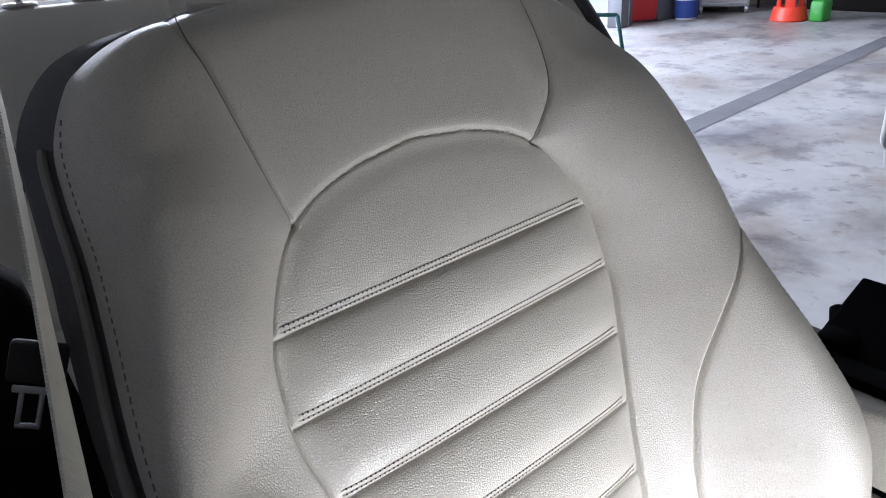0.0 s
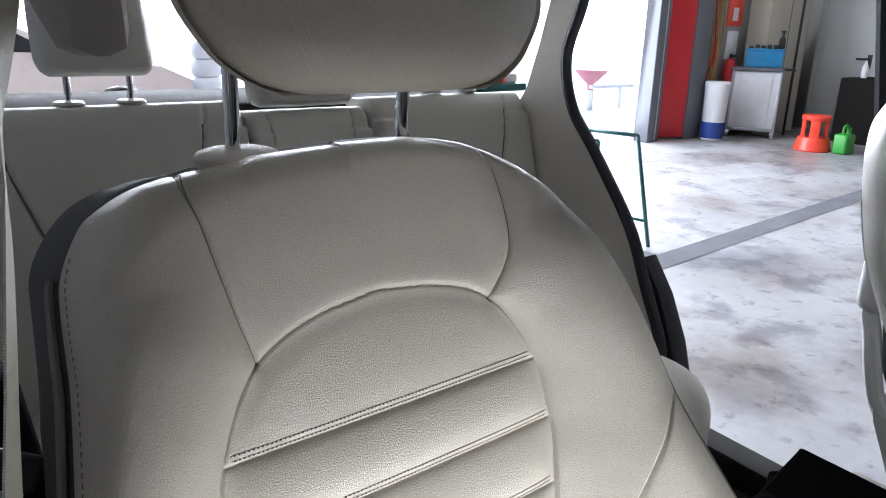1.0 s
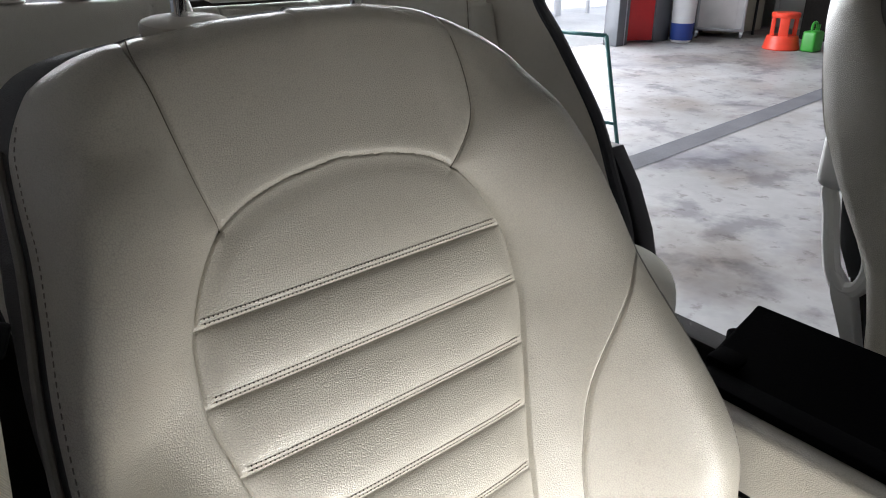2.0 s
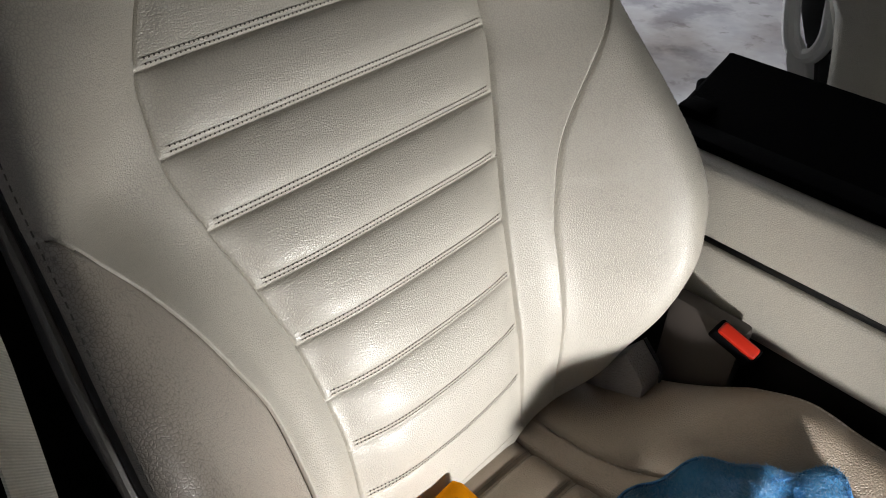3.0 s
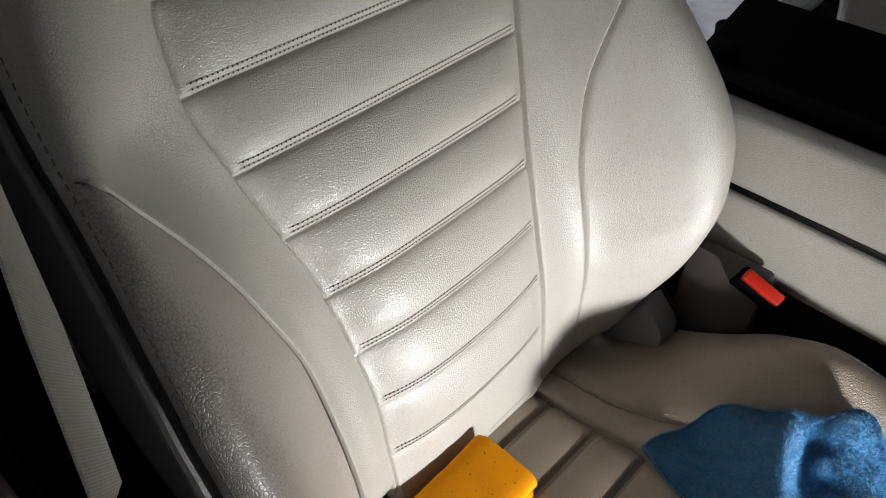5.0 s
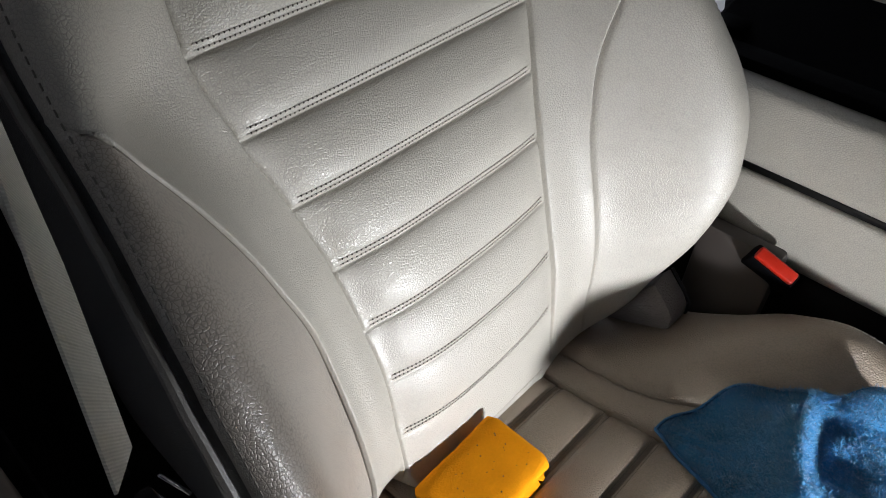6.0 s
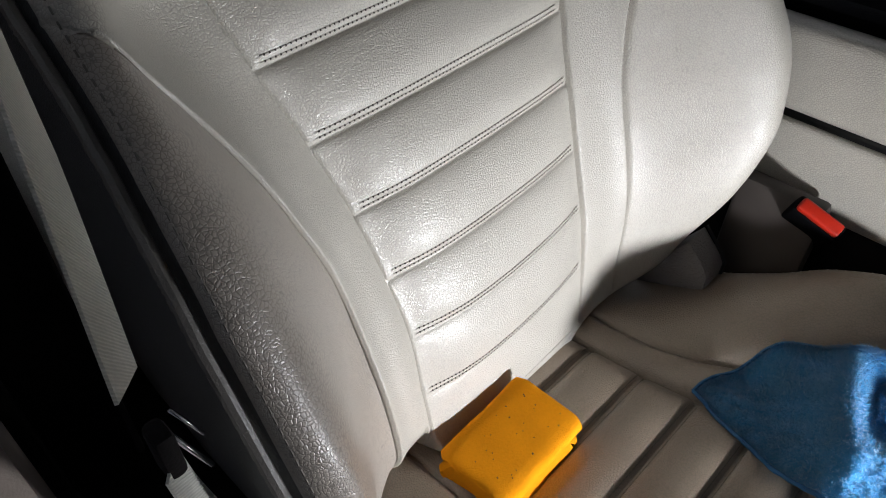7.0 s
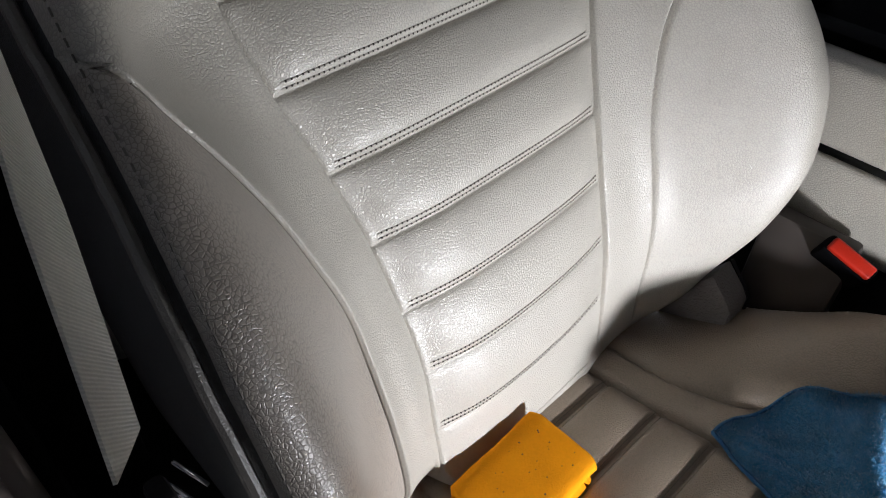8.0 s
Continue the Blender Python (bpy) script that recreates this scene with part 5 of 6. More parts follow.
def cleaning_cloth():
    ob = thing("cleaning_cloth", (0.46, 0.0, 0.64), "crumpled blue microfibre cloth lying on the cushion", "cloth")
    n, m = 130, 170

    def edge(rows, count):
        return np.array([tuple(p)[:2] for p in smooth_curve([(px, py, 0) for px, py in rows], count)])
    back = edge([(0.400, 0.107), (0.417, 0.104), (0.432, 0.094), (0.446, 0.085), (0.462, 0.078), (0.472, 0.066), (0.476, 0.050), (0.478, 0.030), (0.482, 0.008)], n)
    front = edge([(0.335, -0.16), (0.39, -0.166), (0.44, -0.158), (0.48, -0.16)], n)
    near = edge([(0.400, 0.107), (0.384, 0.073), (0.371, 0.042), (0.359, 0.015), (0.348, -0.015), (0.338, -0.06), (0.333, -0.11), (0.335, -0.16)], m)
    far = edge([(0.482, 0.008), (0.496, -0.012), (0.499, -0.030), (0.491, -0.050), (0.485, -0.085), (0.481, -0.12), (0.48, -0.16)], m)
    s, t = np.meshgrid(np.linspace(0, 1, n), np.linspace(0, 1, m), indexing="ij")
    s3, t3 = s[..., None], t[..., None]
    plan = back[:, None] * (1 - t3) + front[:, None] * t3 + near[None] * (1 - s3) + far[None] * s3
    plan = plan - (back[0] * (1 - s3) * (1 - t3) + back[-1] * s3 * (1 - t3) + front[0] * (1 - s3) * t3 + front[-1] * s3 * t3)
    x, y = plan[..., 0], plan[..., 1]
    z = sum(cushion_level(x + e, y + d) for d in np.linspace(-0.024, 0.024, 5) for e in np.linspace(-0.016, 0.016, 3)) / 15 + 0.004
    # a crest runs across the cloth; behind it the sheet rises gently, before it the folds fall steeply
    d = 0.012 + 0.31 * (x - 0.44) + 0.004 * np.sin(60 * x + 0.6) - y
    fold = soft_interp(d, [-0.12, -0.085, -0.05, -0.022, 0.0, 0.006, 0.016, 0.030, 0.046, 0.060, 0.080, 0.10, 0.13, 0.17],
                       [0.001, 0.003, 0.009, 0.024, 0.040, 0.0405, 0.034, 0.024, 0.018, 0.0165, 0.0150, 0.011, 0.008, 0.003])
    fold = fold - 0.013 * np.exp(-((d - 0.026) / 0.009) ** 2 - ((x - 0.452) / 0.020) ** 2)
    fold = 1.3 * fold * (0.40 + 0.60 * (1 - np.exp(-(s / 0.20) ** 2))) * (1 - 0.5 * np.clip((x - 0.456) / 0.026, 0, 1) * np.clip((0.05 - d) / 0.02, 0, 1))
    # second system of creases, oblique to the crest
    e = 0.8 * (x - 0.43) + 0.6 * y
    fold = fold + 0.0040 * np.sin(95 * e + 1.2 + 2.0 * np.sin(40 * y)) * np.clip(d / 0.03, 0, 1)
    fold = fold + 0.0022 * np.sin(120 * (x - 0.3 * y)) * np.clip(-d / 0.03, 0, 1) * np.clip(t / 0.12, 0, 1)
    fold = fold + 0.010 * np.exp(-((x - 0.466) / 0.014) ** 2 - ((y - 0.064) / 0.020) ** 2) - 0.006 * np.exp(-((x - 0.434) / 0.010) ** 2 - ((y - 0.080) / 0.020) ** 2)
    fold = fold + 0.020 * np.exp(-((x - 0.492) / 0.010) ** 2 - ((y + 0.022) / 0.018) ** 2) - 0.012 * np.exp(-((x - 0.474) / 0.009) ** 2 - ((y + 0.020) / 0.014) ** 2)
    z = z + 0.002 + fold
    z = np.maximum(z, cushion_level(x, y) + 0.0025)
    bm = bmesh.new()
    top = [[bm.verts.new((x[i, j], y[i, j], z[i, j])) for j in range(m)] for i in range(n)]
    low = [[bm.verts.new((x[i, j], y[i, j], z[i, j] - 0.002)) for j in range(m)] for i in range(n)]
    for i in range(n - 1):
        for j in range(m - 1):
            bm.faces.new((top[i][j], top[i][j + 1], top[i + 1][j + 1], top[i + 1][j]))
            bm.faces.new((low[i][j], low[i + 1][j], low[i + 1][j + 1], low[i][j + 1]))
    for i in range(n - 1):
        for j in (0, m - 1):
            bm.faces.new((top[i][j], top[i + 1][j], low[i + 1][j], low[i][j]))
    for j in range(m - 1):
        for i in (0, n - 1):
            bm.faces.new((top[i][j], top[i][j + 1], low[i][j + 1], low[i][j]))
    part("cloth", bm, CLOTH, ob, angle=80)
    # short loose pile
    rng = np.random.default_rng(5)
    count = 46000
    i0, j0 = rng.integers(1, n - 1, count), rng.integers(1, m - 1, count)
    fi, fj = rng.random(count)[:, None], rng.random(count)[:, None]
    grid = np.stack([x, y, z], -1)
    foot = grid[i0, j0] * (1 - fi) * (1 - fj) + grid[np.minimum(i0 + 1, n - 1), j0] * fi * (1 - fj) + grid[i0, np.minimum(j0 + 1, m - 1)] * (1 - fi) * fj + grid[np.minimum(i0 + 1, n - 1), np.minimum(j0 + 1, m - 1)] * fi * fj
    up = np.cross(grid[i0, j0 - 1] - grid[i0, j0 + 1], grid[i0 - 1, j0] - grid[i0 + 1, j0])
    up = up / np.linalg.norm(up, axis=1)[:, None]
    up = up * np.sign(up[:, 2:3])
    lean = rng.normal(0, 0.55, (count, 3))
    tip = foot + (up + lean) * rng.uniform(0.0012, 0.0032, (count, 1))
    side = np.cross(up, rng.normal(0, 1, (count, 3)))
    side = side / np.linalg.norm(side, axis=1)[:, None] * 0.00042
    me = bpy.data.meshes.new("nap")
    me.from_pydata(np.stack([foot - side, foot + side, tip], 1).reshape(-1, 3).tolist(), [], [(3 * k, 3 * k + 1, 3 * k + 2) for k in range(count)])
    tagged(link_mesh("nap", me, CLOTH, ob, "short blue microfibre nap", False), kind="stuff")
    # overlocked hem
    bm = bmesh.new()
    for line in ([(x[0, j], y[0, j], z[0, j]) for j in range(0, m, 2)], [(x[i, 0], y[i, 0], z[i, 0]) for i in range(0, n, 2)], [(x[-1, j], y[-1, j], z[-1, j]) for j in range(0, m, 2)]):
        tube(bm, line, 0.0019, 6)
    part("hem", bm, CLOTH_HEM, ob)
    return ob


cloth_p = CLOTH.node_tree.nodes["Principled BSDF"]
cloth_p.inputs["Sheen Weight"].default_value, cloth_p.inputs["Sheen Roughness"].default_value = 0.9, 0.35
CLOTH_HEM = material("blue_hem_thread", (0.03, 0.13, 0.30), 0.9, vary=0.2, scale=60, grain=((700, 1.0),), bump=0.8)
cleaning_cloth()

# ---- garage ----
floor = bmesh.new()
vs = [floor.verts.new(p) for p in ((-9, -9, 0), (11, -9, 0), (11, 6.2, 0), (-9, 6.2, 0))]
floor.faces.new(vs)
structure("floor", floor, CONCRETE, "stained pale concrete garage floor", "floor")
ground = bmesh.new()
vs = [ground.verts.new(p) for p in ((-600, -600, -0.012), (600, -600, -0.012), (600, 600, -0.012), (-600, 600, -0.012))]
ground.faces.new(vs)
structure("ground", ground, ASPHALT, "sunlit pale yard outside", "ground")
DRAIN_STEEL = material("dull_drain_steel", (0.13, 0.13, 0.145), 0.85, spec=0.15, vary=0.25, scale=4, grain=((40, 1.0),), bump=0.5)
drain = thing("floor_drain", (5.0, 2.7, 0.0), "long grey steel drain channel set in the floor", "drain")
bm = bmesh.new()
DRAIN = pose(4.9, 2.69, 0.003, 0, 0, 5.8)
bm.faces.new([bm.verts.new(DRAIN @ Vector(p)) for p in ((-5.0, -0.09, 0.0), (3.2, -0.09, 0.0), (3.2, 0.09, 0.0), (-5.0, 0.09, 0.0))])
part("grate", bm, DRAIN_STEEL, drain)

structure("wall_back", box(bmesh.new(), (7.75, 6.08, 0), (11.2, 6.35, 4.5)), PLASTER, "pale plastered garage wall beside the gate", "wall")
# unseen wall, run up to the gate to block light from the left
structure("wall_back_left", box(bmesh.new(), (-2.2, 6.08, 0), (0.15, 6.35, 4.5)), PLASTER, "pale plastered garage wall", "wall")
structure("gate_lintel", box(bmesh.new(), (0.15, 6.08, 4.0), (7.75, 6.35, 4.5)), PLASTER, "wall above the open gate", "wall")
structure("wall_side", box(bmesh.new(), (10.9, -9.2, 0), (11.2, 6.08, 4.5)), PLASTER, "pale plastered side wall of the garage", "wall")
structure("wall_front", box(bmesh.new(), (-9.2, -9.3, 0), (11.2, -9.0, 4.5)), PLASTER, "pale plastered garage wall", "wall")
# unseen dark wall, set close by to keep the car's left side dim
structure("wall_side_left", box(bmesh.new(), (-2.2, -9.0, 0), (-1.9, 6.08, 4.5)), GREY_PAINT, "dark grey garage wall close beside the car", "wall")
structure("ceiling", box(bmesh.new(), (-9.2, -9.3, 4.5), (11.2, 6.35, 4.7)), PLASTER, "pale garage ceiling", "ceiling")

# ---- things at the gate and along the wall ----
gate = thing("gate_post", (7.43, 5.95, 0), "grey steel gate post with bright aluminium edge", "gate post")
part("post", box(bmesh.new(), (7.36, 5.86, 0), (7.50, 6.08, 4.0), 0.01), GREY_PAINT, gate)
part("edge_strip", box(bmesh.new(), (7.50, 5.88, 0), (7.545, 5.95, 4.0), 0.006), ALU, gate, "bright aluminium strip")
part("post", box(bmesh.new(), (7.545, 5.90, 0), (7.62, 6.08, 4.0), 0.008), GREY_PAINT, gate)
leaf = thing("gate_leaf", (7.9, 5.95, 0.02), "red painted gate leaf folded against the wall", "gate")
bm = box(bmesh.new(), (0.0, -0.02, 0.03), (0.42, 0.02, 3.9), 0.006)
bmesh.ops.transform(bm, matrix=pose(7.68, 6.04, 0, 0, 0, -24), verts=bm.verts[:])
part("panel", bm, RED_PAINT, leaf)
bm = box(bmesh.new(), (-0.01, -0.03, 0.9), (0.05, -0.02, 1.15), 0.004)
bmesh.ops.transform(bm, matrix=pose(7.68, 6.04, 0, 0, 0, -24), verts=bm.verts[:])
part("latch", bm, ALU, leaf)
column = box(bmesh.new(), (8.07, 5.84, 0), (8.40, 6.08, 4.5), 0.01)
structure("wall_column", column, GREY_PAINT, "dark grey painted column", "column")
recess = box(bmesh.new(), (8.40, 6.02, 0), (9.9, 6.08, 4.5), 0.0)
structure("wall_panel", recess, TRIM_GREY, "dark grey wall panel behind the trolley", "wall panel")

hoses = thing("hose_bundle", (8.62, 5.97, 0.8), "ochre ropes and hoses hanging on the wall", "hoses")
rng = random.Random(7)
for k in range(11):
    bx = 8.48 + 0.028 * k
    pts = smooth_curve([(bx + rng.uniform(-0.04, 0.04), 5.96 + rng.uniform(-0.03, 0.03), z) for z in (2.3, 1.9, 1.5, 1.1, 0.75)], 20)
    part("hose", tube(bmesh.new(), pts, rng.uniform(0.009, 0.016), 6), OCHRE if k % 4 else RED_PAINT, hoses)
sign = thing("extinguisher_sign", (9.1, 6.0, 1.45), "red fire extinguisher sign with white symbol", "sign")
part("plate", box(bmesh.new(), (8.94, 6.005, 1.46), (9.28, 6.018, 1.80), 0.004), BRIGHT_RED, sign)
bm = box(bmesh.new(), (9.05, 5.998, 1.53), (9.17, 6.006, 1.70), 0.003)
part("symbol", bm, WHITE_PLASTIC, sign, "white symbol")
notice = thing("wall_notice", (9.05, 6.0, 1.1), "white paper notice below the sign", "notice")
part("sheet", box(bmesh.new(), (8.98, 6.008, 1.02), (9.24, 6.016, 1.40), 0.002), WHITE_PLASTIC, notice)
ext = thing("fire_extinguisher", (8.95, 5.9, 0.55), "red fire extinguisher hung on the wall", "extinguisher")
part("bottle", lathe(bmesh.new(), [(0.07, 0.0), (0.085, 0.02), (0.085, 0.36), (0.06, 0.43), (0.025, 0.46)], (8.98, 5.90, 0.58)), RED_PAINT, ext)
bm = lathe(bmesh.new(), [(0.025, 0.0), (0.03, 0.03), (0.02, 0.06)], (8.98, 5.90, 1.04))
box(bm, (8.93, 5.84, 1.06), (9.03, 5.88, 1.085), 0.006)
part("valve", bm, BLACK, ext)
drum = thing("drum", (8.42, 5.66, 0), "white plastic drum with dark blue label", "drum")
part("body", lathe(bmesh.new(), [(0.125, 0.0), (0.14, 0.03), (0.155, 0.68), (0.163, 0.70), (0.163, 0.74), (0.145, 0.76)], (8.42, 5.66, 0), 32), WHITE_PLASTIC, drum)
part("label_band", lathe(bmesh.new(), [(0.144, 0.03), (0.1495, 0.24)], (8.42, 5.66, 0), 32), NAVY, drum, "dark blue label")

trolley = thing("tool_trolley", (9.15, 5.55, 0), "white workshop trolley on castors with grey edges", "trolley")
TR = Matrix(((0.33 / 0.633, 0.54 / 0.633, 0, 8.91), (-0.54 / 0.633, 0.33 / 0.633, 0, 5.80), (0, 0, 1, 0), (0, 0, 0, 1)))


def tr_box(name, lo, hi, mat, bevel=0.006, label=""):
    return part(name, box(bmesh.new(), lo, hi, bevel, 2, TR), mat, trolley, label)


tr_box("cabinet", (0.03, 0.02, 0.13), (0.60, 0.42, 0.88), WHITE_PLASTIC)
tr_box("front_panel", (0.12, 0.004, 0.16), (0.51, 0.022, 0.86), WHITE_PLASTIC, 0.004)
for lo, hi in (((0.0, 0.0, 0.10), (0.035, 0.03, 0.90)), ((0.595, 0.0, 0.10), (0.63, 0.03, 0.90)), ((0.595, 0.40, 0.10), (0.63, 0.43, 0.90))):
    tr_box("upright", lo, hi, ALU)
tr_box("base_rail", (0.0, 0.0, 0.09), (0.63, 0.43, 0.13), ALU)
tr_box("tray", (-0.01, -0.01, 0.885), (0.64, 0.44, 0.935), GREY_PAINT, 0.01, "dark grey top tray")
tr_box("side_shelf", (0.64, 0.05, 0.90), (0.78, 0.38, 0.925), BLACK, 0.008, "black side shelf")
for k in range(5):
    tr_box("drawer", (0.601, 0.05, 0.16 + 0.14 * k), (0.612, 0.39, 0.285 + 0.14 * k), WHITE_PLASTIC, 0.004)
for cx, cy in ((0.03, 0.03), (0.60, 0.03), (0.03, 0.40), (0.60, 0.40)):
    bm = bmesh.new()
    rod(bm, (cx - 0.018, cy, 0.05), (cx + 0.018, cy, 0.05), 0.05, seg=20)
    box(bm, (cx - 0.024, cy - 0.02, 0.05), (cx + 0.024, cy + 0.02, 0.095), 0.004)
    bmesh.ops.transform(bm, matrix=TR, verts=bm.verts[:])
    part("castor", bm, ALU, trolley)
crate = thing("blue_box", (9.1, 5.5, 0.935), "bright blue plastic box on the trolley", "box")
part("body", box(bmesh.new(), (0.13, 0.06, 0.937), (0.60, 0.36, 1.17), 0.012, 2, TR), BLUE_PAINT, crate)
part("lid_edge", box(bmesh.new(), (0.12, 0.05, 1.15), (0.61, 0.37, 1.18), 0.008, 2, TR), BLUE_PAINT, crate)
tools = thing("tool_parts", (9.1, 5.5, 1.18), "small black tools lying on the blue box", "tools")
rng = random.Random(3)
for k in range(6):
    px = 0.16 + 0.075 * k
    part("tool", box(bmesh.new(), (px, 0.1, 1.1805), (px + 0.06, 0.25, 1.20 + rng.uniform(0, 0.05)), 0.008, 2, TR), BLACK, tools)
gun = thing("spray_bottle", (9.2, 5.3, 1.18), "black spray bottle on the blue box", "bottle")
bm = lathe(bmesh.new(), [(0.035, 0.0), (0.04, 0.01), (0.04, 0.12), (0.015, 0.16), (0.015, 0.2), (0.03, 0.21), (0.03, 0.235)], TR @ Vector((0.56, 0.2, 1.1805)), 16)
part("bottle", bm, BLACK, gun)
board = thing("cream_locker", (10.2, 5.9, 0), "cream steel locker behind the trolley", "locker")
part("body", box(bmesh.new(), (9.45, 5.70, 0.0), (10.45, 6.02, 2.0), 0.01), CREAM_PAINT, board)
part("door_gap", box(bmesh.new(), (9.945, 5.694, 0.1), (9.955, 5.705, 1.95)), GREY_PAINT, board)
post = thing("black_pole", (9.85, 5.55, 0), "thin black pole standing by the locker", "pole")
part("pole", rod(bmesh.new(), (9.80, 5.45, 0), (9.82, 5.46, 2.1), 0.018), BLACK, post)

door = thing("door_1", (10.88, 5.1, 0), "light grey steel side door, closed", "door", kind="structure")
part("leaf", box(bmesh.new(), (10.86, 4.86, 0.01), (10.90, 5.70, 2.02), 0.004), DOOR_GREY, door)
for lo, hi in (((10.845, 5.70, 0), (10.905, 5.76, 2.08)), ((10.845, 4.80, 0), (10.905, 4.86, 2.08)), ((10.845, 4.86, 2.02), (10.905, 5.70, 2.08))):
    part("frame", box(bmesh.new(), lo, hi, 0.004), DOOR_GREY, door)
bm = box(bmesh.new(), (10.84, 4.93, 0.93), (10.862, 4.99, 1.12), 0.006)
rod(bm, (10.845, 4.96, 1.06), (10.80, 4.96, 1.06), 0.014)
rod(bm, (10.80, 4.955, 1.06), (10.80, 5.12, 1.06), 0.014)
part("handle", bm, BLACK, door, "black lever handle")
switch = thing("wall_switch", (10.88, 4.3, 1.3), "small grey wall switch box", "switch")
part("case", box(bmesh.new(), (10.84, 4.50, 1.26), (10.90, 4.60, 1.42), 0.008), TRIM_GREY, switch)

stool = thing("step_stool", (8.82, 4.50, 0), "bright red round plastic step stool", "stool")
part("skirt", lathe(bmesh.new(), [(0.205, 0.0), (0.215, 0.015), (0.205, 0.05), (0.185, 0.14), (0.175, 0.165)], (8.82, 4.50, 0), 32), BRIGHT_RED, stool)
for k in range(4):
    ang = k * math.tau / 4 + 0.5
    d = Vector((math.cos(ang), math.sin(ang), 0))
    m = Matrix.Translation((8.82, 4.50, 0)) @ Matrix.Rotation(ang, 4, "Z")
    part("leg", box(bmesh.new(), (0.10, -0.055, 0.15), (0.15, 0.055, 0.40), 0.01, 2, m), BRIGHT_RED, stool)
part("top", lathe(bmesh.new(), [(0.155, 0.37), (0.165, 0.385), (0.165, 0.42), (0.15, 0.432)], (8.82, 4.50, 0), 32), BRIGHT_RED, stool)
can = thing("watering_can", (8.90, 4.17, 0), "green plastic canister with handle", "canister")
part("body", box(bmesh.new(), (8.79, 4.08, 0.0), (9.01, 4.25, 0.24), 0.03, 3), GREEN, can)
bm = tube(bmesh.new(), smooth_curve([(8.84, 4.165, 0.22), (8.85, 4.165, 0.32), (8.93, 4.165, 0.33), (8.97, 4.165, 0.22)], 14), 0.016, 8)
rod(bm, (8.97, 4.165, 0.22), (8.99, 4.165, 0.31), 0.03, 0.022)
part("handle", bm, GREEN, can)
bench_box = thing("black_cabinet", (10.2, 4.28, 0), "black cloth-covered bench by the wall", "cabinet")
part("body", box(bmesh.new(), (9.85, 3.75, 0.0), (10.55, 4.82, 0.84), 0.03, 3), CARPET, bench_box)
bottle = thing("clear_bottle", (10.05, 4.62, 0.842), "small clear plastic bottle on the bench", "bottle")
part("bottle", lathe(bmesh.new(), [(0.035, 0.0), (0.04, 0.01), (0.04, 0.14), (0.015, 0.19), (0.015, 0.22)], (10.05, 4.62, 0.842), 16), WHITE_PLASTIC, bottle)

stand = thing("trestle", (3.6, 3.0, 0), "thin dark teal steel trestle frame", "trestle")
legs = (((3.70, 2.80, 0), (3.56, 2.865, 0.73)), ((3.60, 3.25, 0), (3.46, 3.20, 0.73)), ((3.05, 2.75, 0), (3.15, 2.81, 0.73)), ((2.95, 3.2, 0), (3.05, 3.15, 0.73)))
for a, b in legs:
    part("leg", rod(bmesh.new(), a, b, 0.013, seg=10), TEAL, stand)
for a, b in ((legs[0][1], legs[1][1]), (legs[2][1], legs[3][1]), (legs[1][1], legs[3][1])):
    part("rail", rod(bmesh.new(), a, b, 0.012, seg=10), TEAL, stand)
part("rail", rod(bmesh.new(), Vector(legs[0][0]).lerp(Vector(legs[0][1]), 0.24), Vector(legs[1][0]).lerp(Vector(legs[1][1]), 0.24), 0.010, seg=10), TEAL, stand)

# ---- yard behind the car ----
glow = bpy.data.materials.new("bright_haze")
glow.use_nodes = True
glow_p = glow.node_tree.nodes["Principled BSDF"]
glow_p.inputs["Base Color"].default_value = (0.9, 0.9, 0.9, 1)
glow_p.inputs["Emission Color"].default_value = (1.0, 0.985, 1.0, 1)
glow_p.inputs["Emission Strength"].default_value = 2.6
bm = bmesh.new()
arc = [(90 * math.sin(t), 90 * math.cos(t)) for t in np.linspace(-1.2, 1.45, 40)]
lows, tops = [bm.verts.new((x, y, -0.5)) for x, y in arc], [bm.verts.new((x, y, 60)) for x, y in arc]
for k in range(39):
    bm.faces.new((lows[k], lows[k + 1], tops[k + 1], tops[k]))
structure("backdrop", bm, glow, "bright hazy sky beyond the yard", "sky")
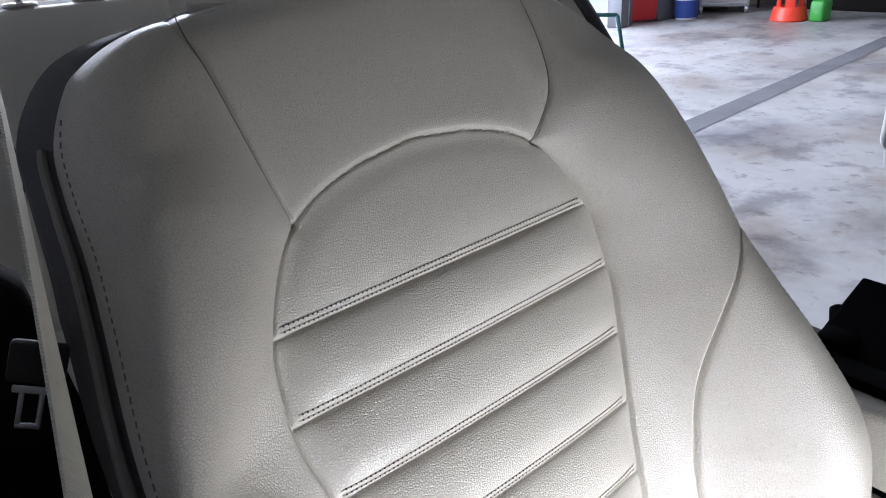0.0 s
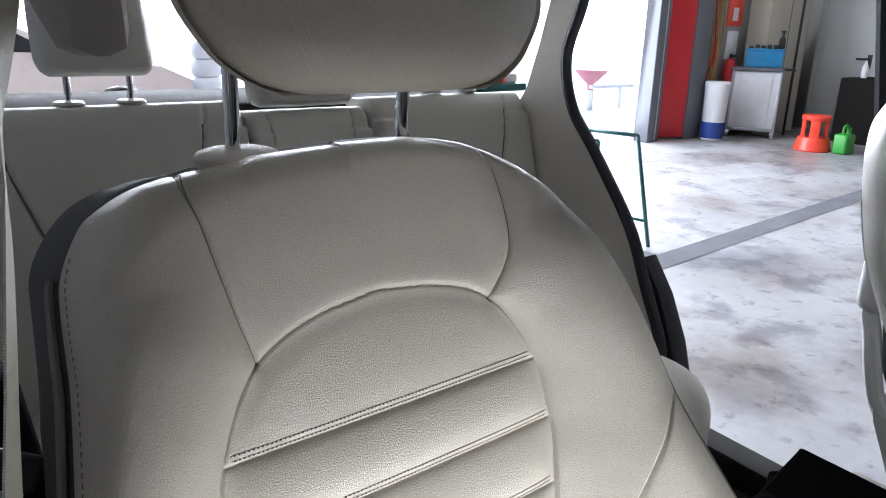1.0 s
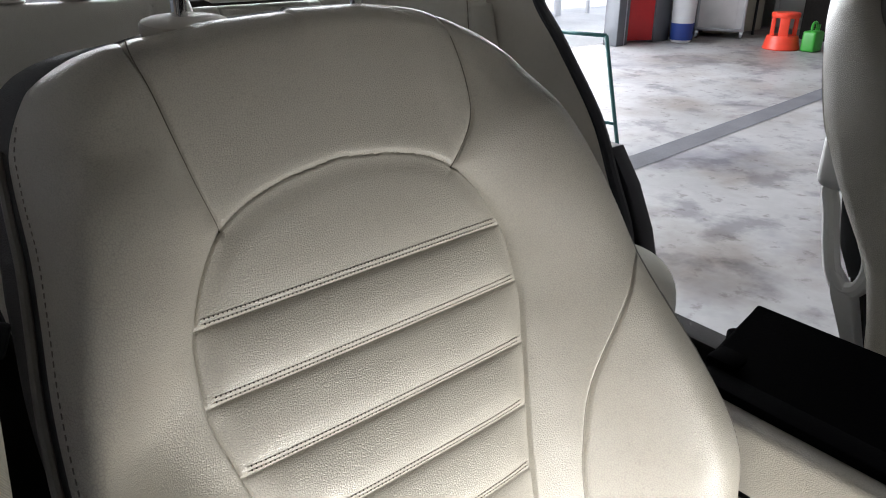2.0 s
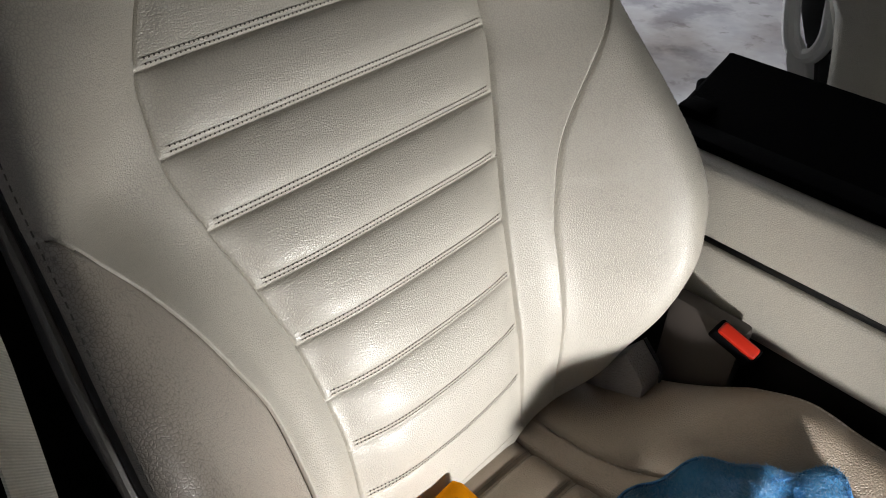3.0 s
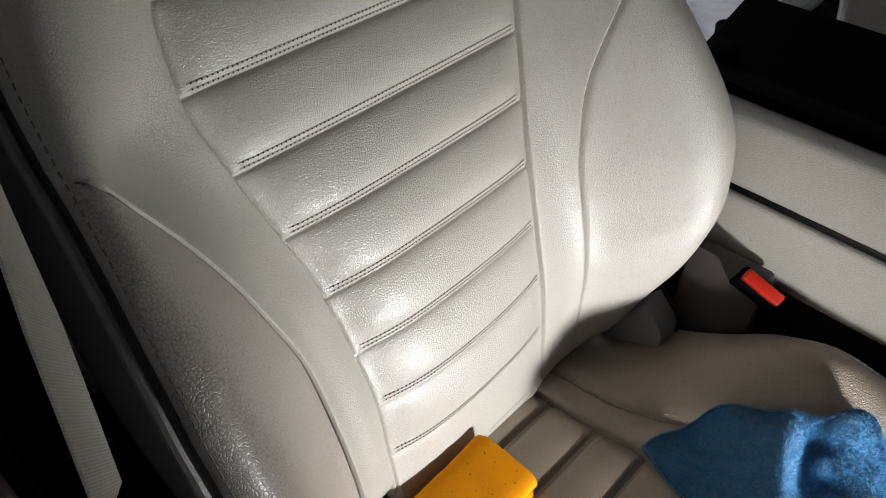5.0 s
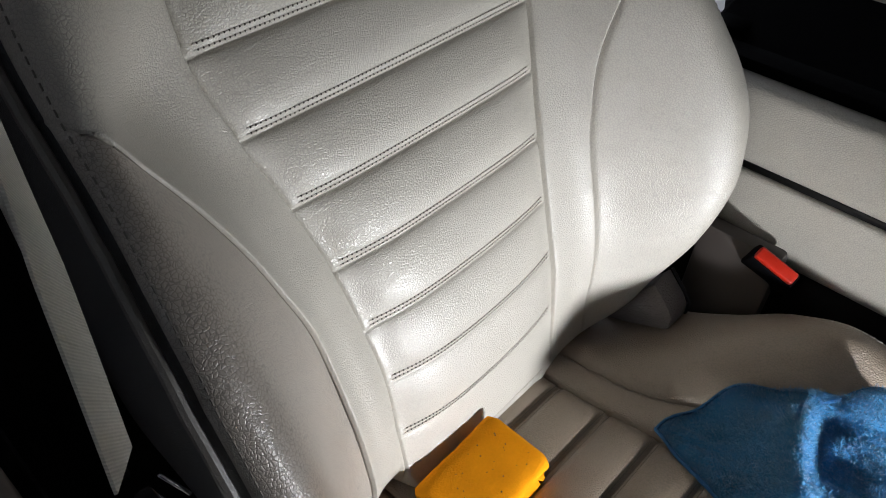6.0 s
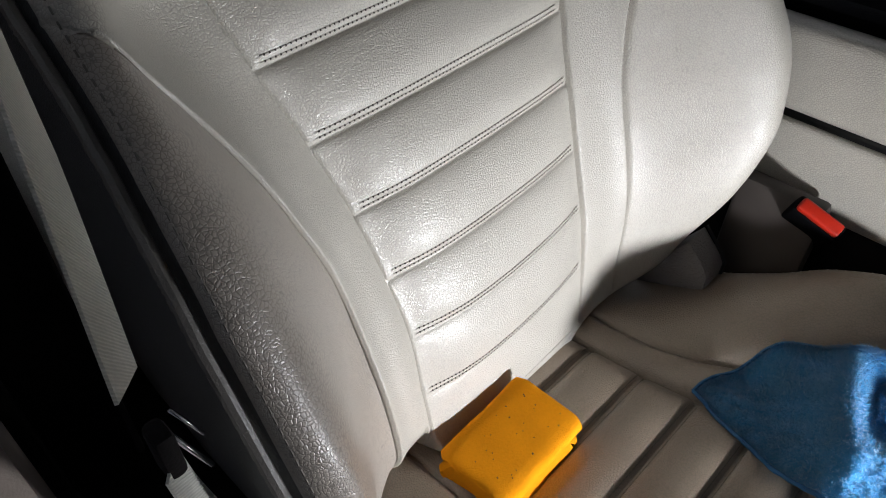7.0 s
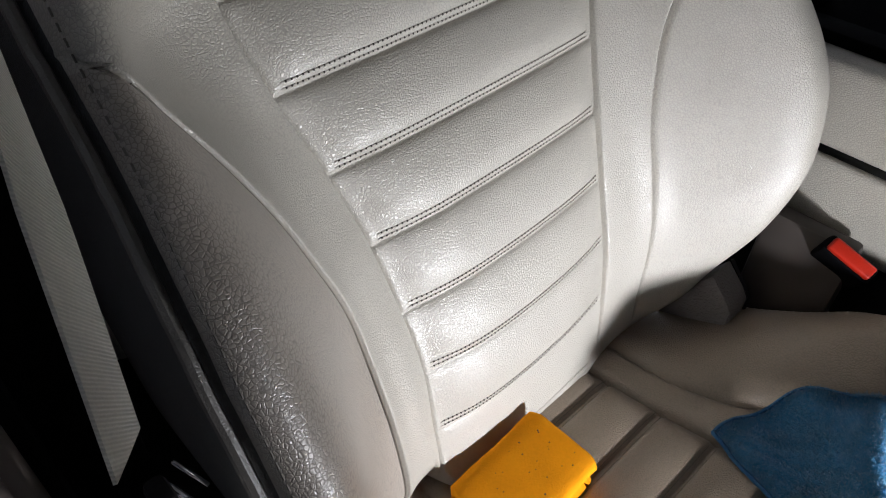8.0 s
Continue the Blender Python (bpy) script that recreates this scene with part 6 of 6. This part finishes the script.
yard_car = thing("parked_car", (0.6, 8.6, 0), "pale rose-beige car parked outside, seen through the rear window", "car")
bm = bmesh.new()
side = [(-1.6, 0.28), (1.18, 0.28)]
side += [(1.60 + 0.36 * math.cos(t), 0.36 + 0.37 * math.sin(t)) for t in np.linspace(math.pi, 0, 16)]
side += [(2.30, 0.30), (2.42, 0.45), (2.38, 0.72), (2.0, 0.90), (1.2, 0.98), (0.55, 1.35), (-0.8, 1.38), (-1.6, 1.0), (-1.75, 0.6)]
prism(bm, side, "y", 8.0, 9.6, 0.03)
part("body", bm, CAR_PAINT, yard_car)
bm = bmesh.new()
rod(bm, (1.60, 8.02, 0.33), (1.60, 8.24, 0.33), 0.33, seg=32)
wheel = part("wheel", bm, RUBBER, yard_car)
part("rim", rod(bmesh.new(), (1.60, 8.005, 0.33), (1.60, 8.03, 0.33), 0.21, seg=24), ALU, wheel)
bm = prism(bmesh.new(), [(-0.7, 1.05), (1.02, 1.02), (0.52, 1.31), (-0.7, 1.33)], "y", 7.99, 8.01)
part("side_window", bm, BLACK, yard_car)
stack = thing("tyre_stack", (2.48, 8.0, 0), "stack of tyres wrapped in white bags", "tyres")
for k in range(6):
    z0 = 0.01 + 0.19 * k
    bm = lathe(bmesh.new(), [(0.10, 0.0), (0.14, 0.005), (0.165, 0.05), (0.165, 0.14), (0.14, 0.185), (0.10, 0.19)], (2.48 + 0.012 * (k % 2), 8.0, z0), 28)
    part("tyre", bm, WHITE_PLASTIC, stack)
seesaw = thing("yard_stool", (9.7, 9.0, 0), "faded pink and white machine standing in the yard", "machine")
bm = lathe(bmesh.new(), [(0.05, 0.30), (0.06, 0.45), (0.28, 0.66), (0.30, 0.70)], (9.55, 9.0, 0), 20)
part("bowl", bm, PINK, seesaw)
bm = rod(bmesh.new(), (9.55, 9.0, 0), (9.55, 9.0, 0.35), 0.07)
box(bm, (9.5, 8.9, 0.38), (10.6, 9.05, 0.44), 0.01)
rod(bm, (10.3, 8.97, 0), (10.3, 8.97, 0.40), 0.04)
part("foot", bm, WHITE_PLASTIC, seesaw)
